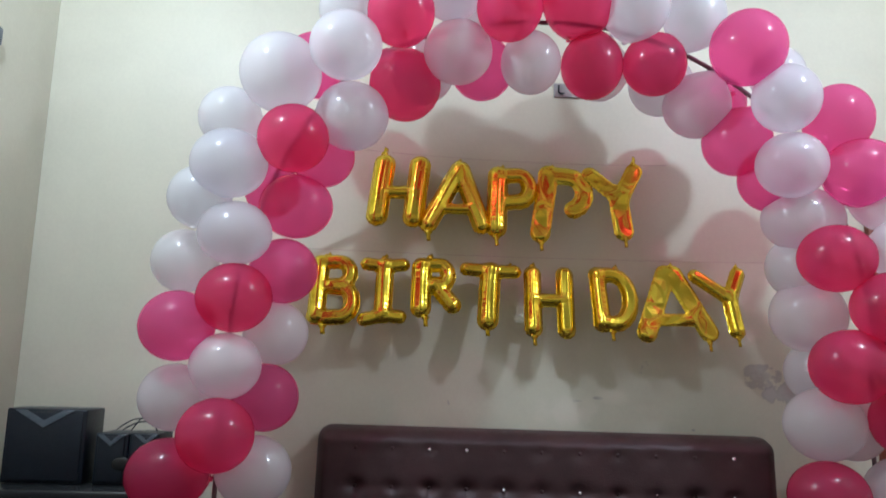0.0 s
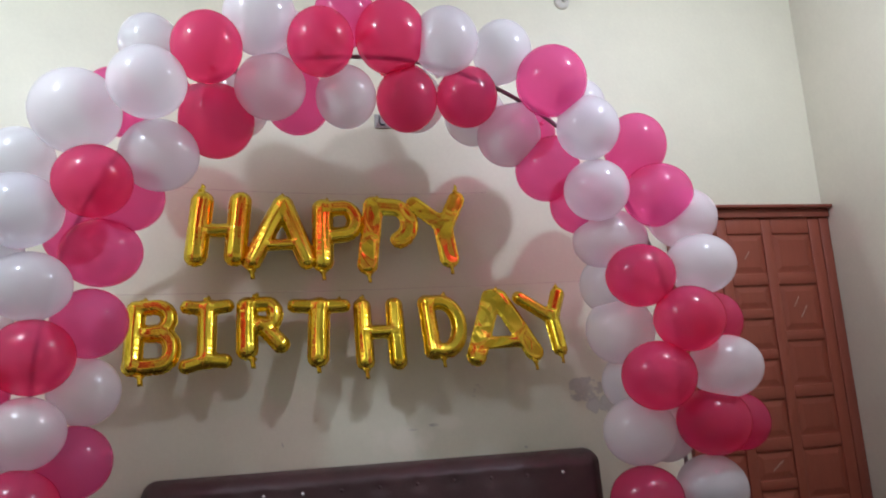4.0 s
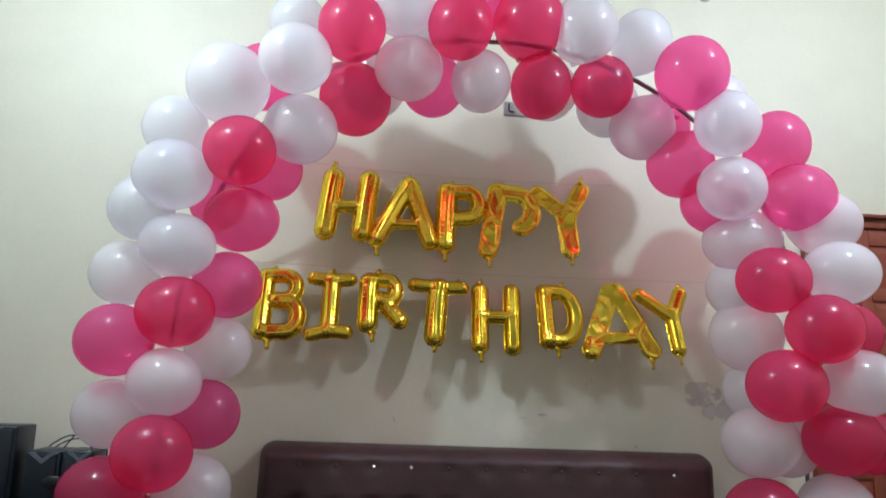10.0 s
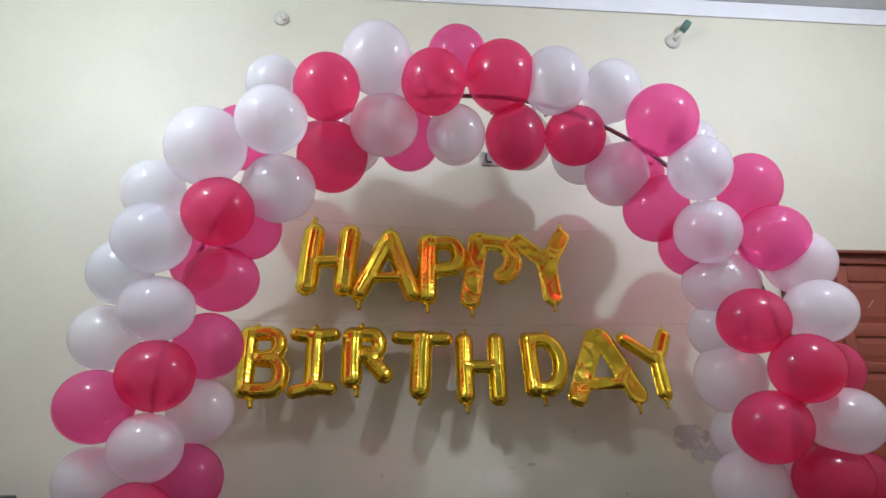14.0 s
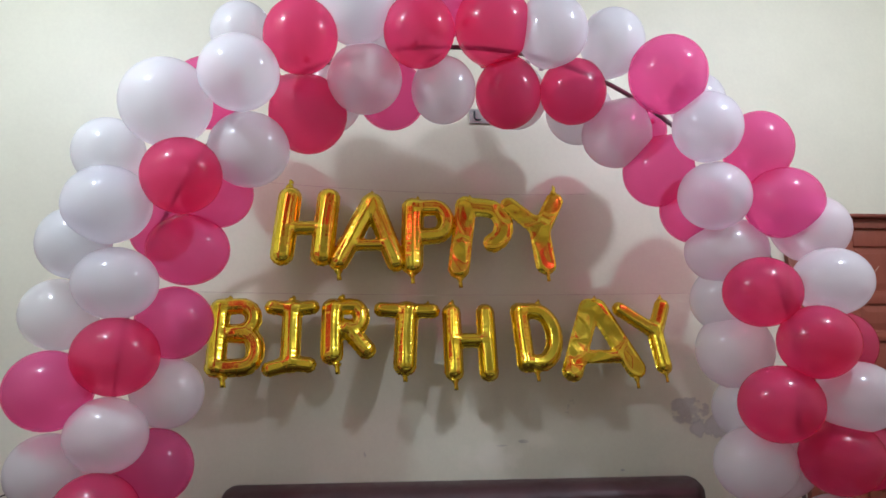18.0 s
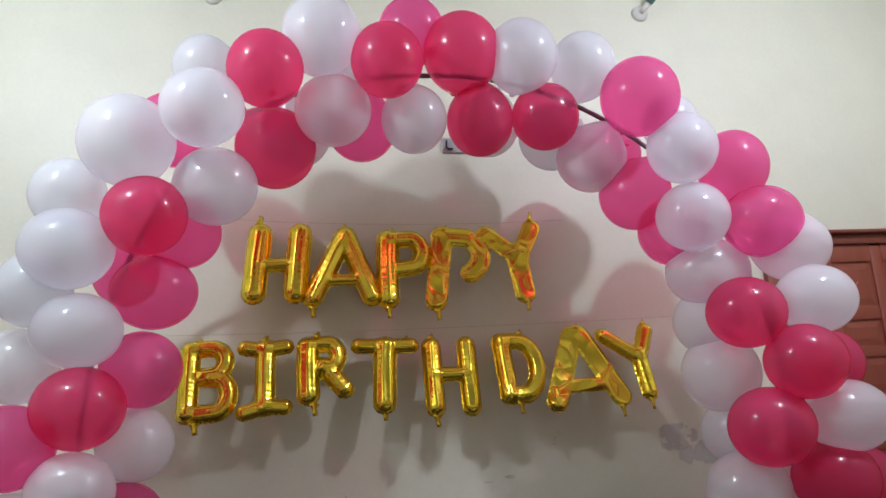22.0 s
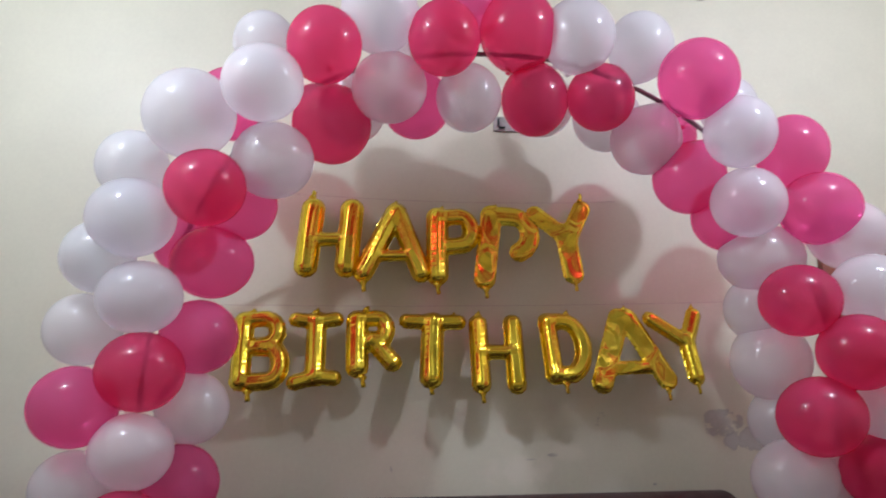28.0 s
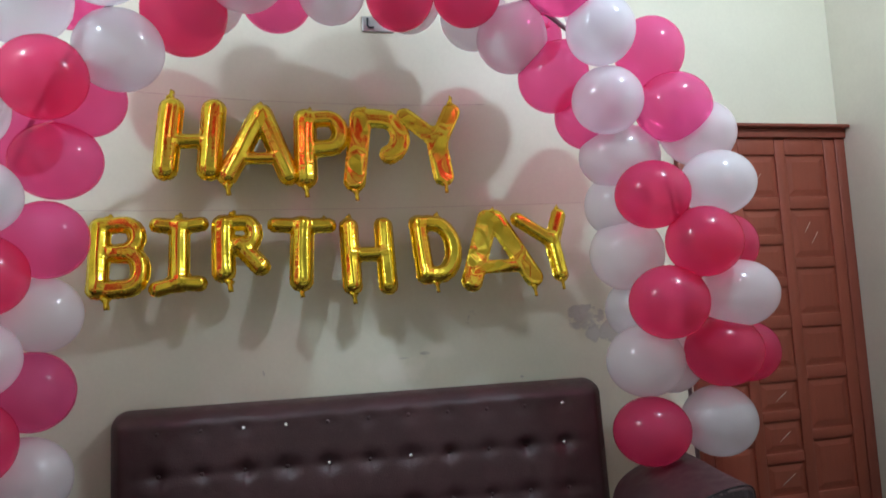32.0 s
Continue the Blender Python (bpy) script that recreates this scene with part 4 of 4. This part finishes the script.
for x0, x1, y in ((-0.26, -0.10, -0.172), (-0.06, 0.06, -0.150)):
    bm = block(-0.028, -0.008, 0, 0.028, 0.008, math.hypot(x1 - x0, STAND - 0.39), 0.003)
    bmesh.ops.transform(bm, verts=bm.verts, matrix=Matrix.Translation((x0, y, 0.354)) @ Matrix.Rotation(math.atan2(x1 - x0, STAND - 0.39), 4, "Y"))
    part("brace", bm, DARKWOOD, stand)
part("side_panel", block(0.20, -0.165, 0.353, 0.318, -0.150, STAND - 0.031, 0.003), GREYBOARD, stand, "plain grey board")


# ---- upholstered chair by the door ----
def upholstered_chair():
    ob = thing("upholstered_armchair", (2.27, -1.45, 0), "beige and grey upholstered armchair with steel tube arm brackets", "armchair")
    ob.location, ob.rotation_euler = (2.362, -1.395, 0), (0, 0, radians(8))
    for y0, y1 in ((0.325, 0.53), (-0.58, -0.375)):
        arm = part("armrest", block(-0.34, y0, 0.04, 0.30, y1, 0.612, 0.032, 5), BEIGE, ob)
        for y in (y0 + 0.05, y1 - 0.06):
            line = smooth_line([(-0.188, y, 0.608), (-0.188, y, 0.66), (-0.185, y, 0.692), (-0.171, y, 0.716), (-0.145, y, 0.727), (-0.113, y, 0.729), (-0.068, y, 0.729)], 4)
            part("steel_tube", sweep(line, 0.0100, 12), STEEL, arm, "bent polished steel tube")
            for p in ((-0.188, y, 0.616), (-0.089, y, 0.729)):
                bm = bmesh.new()
                flat = Matrix.Rotation(radians(90), 4, "Y") if p[2] > 0.7 else Matrix.Identity(4)
                bmesh.ops.create_cone(bm, cap_ends=True, segments=16, radius1=0.020, radius2=0.015, depth=0.014, matrix=Matrix.Translation(p) @ flat)
                part("flange", bm, STEEL, arm, "steel flange")
        part("back_post", block(-0.080, y0 + 0.008, 0.60, 0.10, y1 - 0.012, 0.872, 0.026, 4), BEIGE, ob)
    part("base", block(-0.32, -0.373, 0.05, 0.42, 0.322, 0.30, 0.02), GREYCLOTH, ob)
    for name, x, z, long, high, seed in (("seat_cushion", -0.425, 0.302, 0.62, 0.195, 4.2), ("upper_cushion", -0.375, 0.500, 0.44, 0.096, 7.7)):
        seat = cushion(long, 0.69, high, seed)
        bmesh.ops.translate(seat, verts=seat.verts, vec=(x, 0.320, z))
        part(name, seat, GREYCLOTH, ob)
    pad = block(-0.10, -0.370, 0.61, 0.24, 0.325, 0.858, 0.03, 4)
    for v in pad.verts:
        v.co.x -= 0.02 * noise.noise(v.co * 6)
    part("back_cushion", pad, GREYCLOTH, ob)
    for x in (-0.28, 0.25):
        for y in (-0.5, 0.45):
            part("leg", block(x - 0.02, y - 0.02, 0, x + 0.02, y + 0.02, 0.06, 0.003), DARKWOOD, ob)
    return ob


upholstered_chair()


# ---- low table with a cloth ----
table = thing("low_table", (0.88, -1.375, 0), "dark wooden low table in front of the sofa", "table")
part("tabletop", block(-0.54, -0.31, 0.415, 0.54, 0.31, 0.44, 0.005), DARKWOOD, table)
for x in (-0.48, 0.48):
    for y in (-0.26, 0.26):
        part("leg", block(x - 0.025, y - 0.025, 0, x + 0.025, y + 0.025, 0.4155, 0.004), DARKWOOD, table)
cloth = bmesh.new()
nx, ny = 60, 40
grid = []
for j in range(ny + 1):
    row = []
    for i in range(nx + 1):
        x, y = -0.60 + 1.20 * i / nx, -0.37 + 0.74 * j / ny
        out = max(0.0, abs(x) - 0.545) + max(0.0, abs(y) - 0.315)
        px, py = max(-0.549, min(0.549, x)), max(-0.319, min(0.319, y))
        ripple = 0.006 * math.sin((x + y) * 60) if out else 0.0
        row.append(cloth.verts.new((px + ripple * (abs(x) > 0.545), py + ripple * (abs(y) > 0.315), 0.4435 - out + 0.0015 * noise.noise(Vector((x * 20, y * 20, 1))))))
    grid.append(row)
for j in range(ny):
    for i in range(nx):
        cloth.faces.new((grid[j][i], grid[j][i + 1], grid[j + 1][i + 1], grid[j + 1][i]))
for v in cloth.verts:
    v.co += Vector((0.88, -1.375, 0))
tagged(part("tablecloth", cloth, LACE), "white patterned tablecloth on the low table", "tablecloth")


# ---- small things on the walls ----
def disc(place, radius, depth, axis="Y", bm=None, segments=24):
    bm = bm or bmesh.new()
    turn = {"Y": Matrix.Rotation(radians(90), 4, "X"), "X": Matrix.Rotation(radians(90), 4, "Y"), "Z": Matrix.Identity(4)}[axis]
    made = bmesh.ops.create_cone(bm, cap_ends=True, segments=segments, radius1=radius, radius2=radius * 0.9, depth=depth, matrix=Matrix.Translation(place) @ turn)
    return bm


cap = thing("cable_outlet_cap", (-0.42, 0, 3.225), "round off-white cable outlet cap on the wall", "outlet cap")
part("base", disc((0, -0.008, 0), 0.036, 0.014), OFFWHITE, cap)
part("stub", sweep([(0.006, -0.012, 0.0), (0.012, -0.026, -0.006), (0.018, -0.032, -0.018)], 0.010, 10), OFFWHITE, cap)

holder = thing("lamp_holder", (1.520, 0, 3.205), "off-white wall lamp holder with a green socket", "lamp holder")
part("base", disc((0, -0.009, 0), 0.040, 0.016), OFFWHITE, holder)
part("arm", sweep([(0.0, -0.016, 0.0), (0.02, -0.035, 0.018), (0.034, -0.05, 0.036)], 0.013, 12), OFFWHITE, holder)
part("socket", sweep([(0.030, -0.048, 0.030), (0.046, -0.062, 0.052), (0.060, -0.072, 0.074)], lambda k: 0.017 + 0.003 * math.sin(k * 3), 14), GREEN, holder, "faded green plastic socket")

plate = thing("wall_hook_plate", (0.60, 0, 2.545), "small grey metal plate with a hook on the wall", "wall plate")
part("plate", block(-0.068, -0.012, -0.033, 0.068, -0.002, 0.033, 0.003), PLATE, plate)
part("hook", sweep([(-0.045, -0.014, 0.022), (-0.047, -0.018, -0.010), (-0.040, -0.022, -0.020), (-0.020, -0.020, -0.018)], 0.004, 8), BLACK, plate)

fuse = thing("junction_box", (X0, -0.50, 2.50), "small dark junction box on the side wall", "junction box")
part("box", block(0.002, -0.05, -0.035, 0.03, 0.045, 0.035, 0.005), BLUEGREY, fuse)


def ceiling_lamp(place, label):
    x, y, z = place
    ob = thing("ceiling_lamp", (x, y, TOP), label, "lamp")
    part("rose", disc((0, 0, -0.009), 0.045, 0.016, "Z"), OFFWHITE, ob)
    part("cord", sweep([(0, 0, -0.015), (0, 0, -0.10), (0, 0, z - TOP + 0.125)], 0.004, 8), BLACK, ob)
    part("socket", sweep([(0, 0, z - TOP + 0.13), (0, 0, z - TOP + 0.09), (0, 0, z - TOP + 0.052)], lambda k: 0.016 + 0.006 * k, 14), OFFWHITE, ob)
    return ob


ceiling_lamp(LAMP_LEFT, "bare bulb hanging on a short cord from the ceiling")
ceiling_lamp(LAMP_RIGHT, "bare bulb hanging on a short cord from the ceiling")

# ---- floor tiles ----
floor = bpy.data.objects["floor"]
tile_mesh = None
size = 0.60
for i in range(8):
    for j in range(9):
        x, y = X0 + 0.02 + i * size, -0.02 - (j + 1) * size
        w = min(size, X1 - 0.012 - x) - 0.004
        d = min(size, y + size - (Y1 + 0.01)) - 0.004
        if w < 0.05 or d < 0.05:
            continue
        if tile_mesh is None or w < size - 0.005 or d < size - 0.005:
            tile = part("tile", block(0, size - 0.004 - d, -0.0035, w, size - 0.004, 0.0, 0.0012, 1), FLOOR, floor, smooth=False)
            if w > size - 0.005 and d > size - 0.005:
                tile_mesh = tile.data
        else:
            tile = new("tile", tile_mesh)
            tile.parent = floor
        tile.location = (x, y, 0)
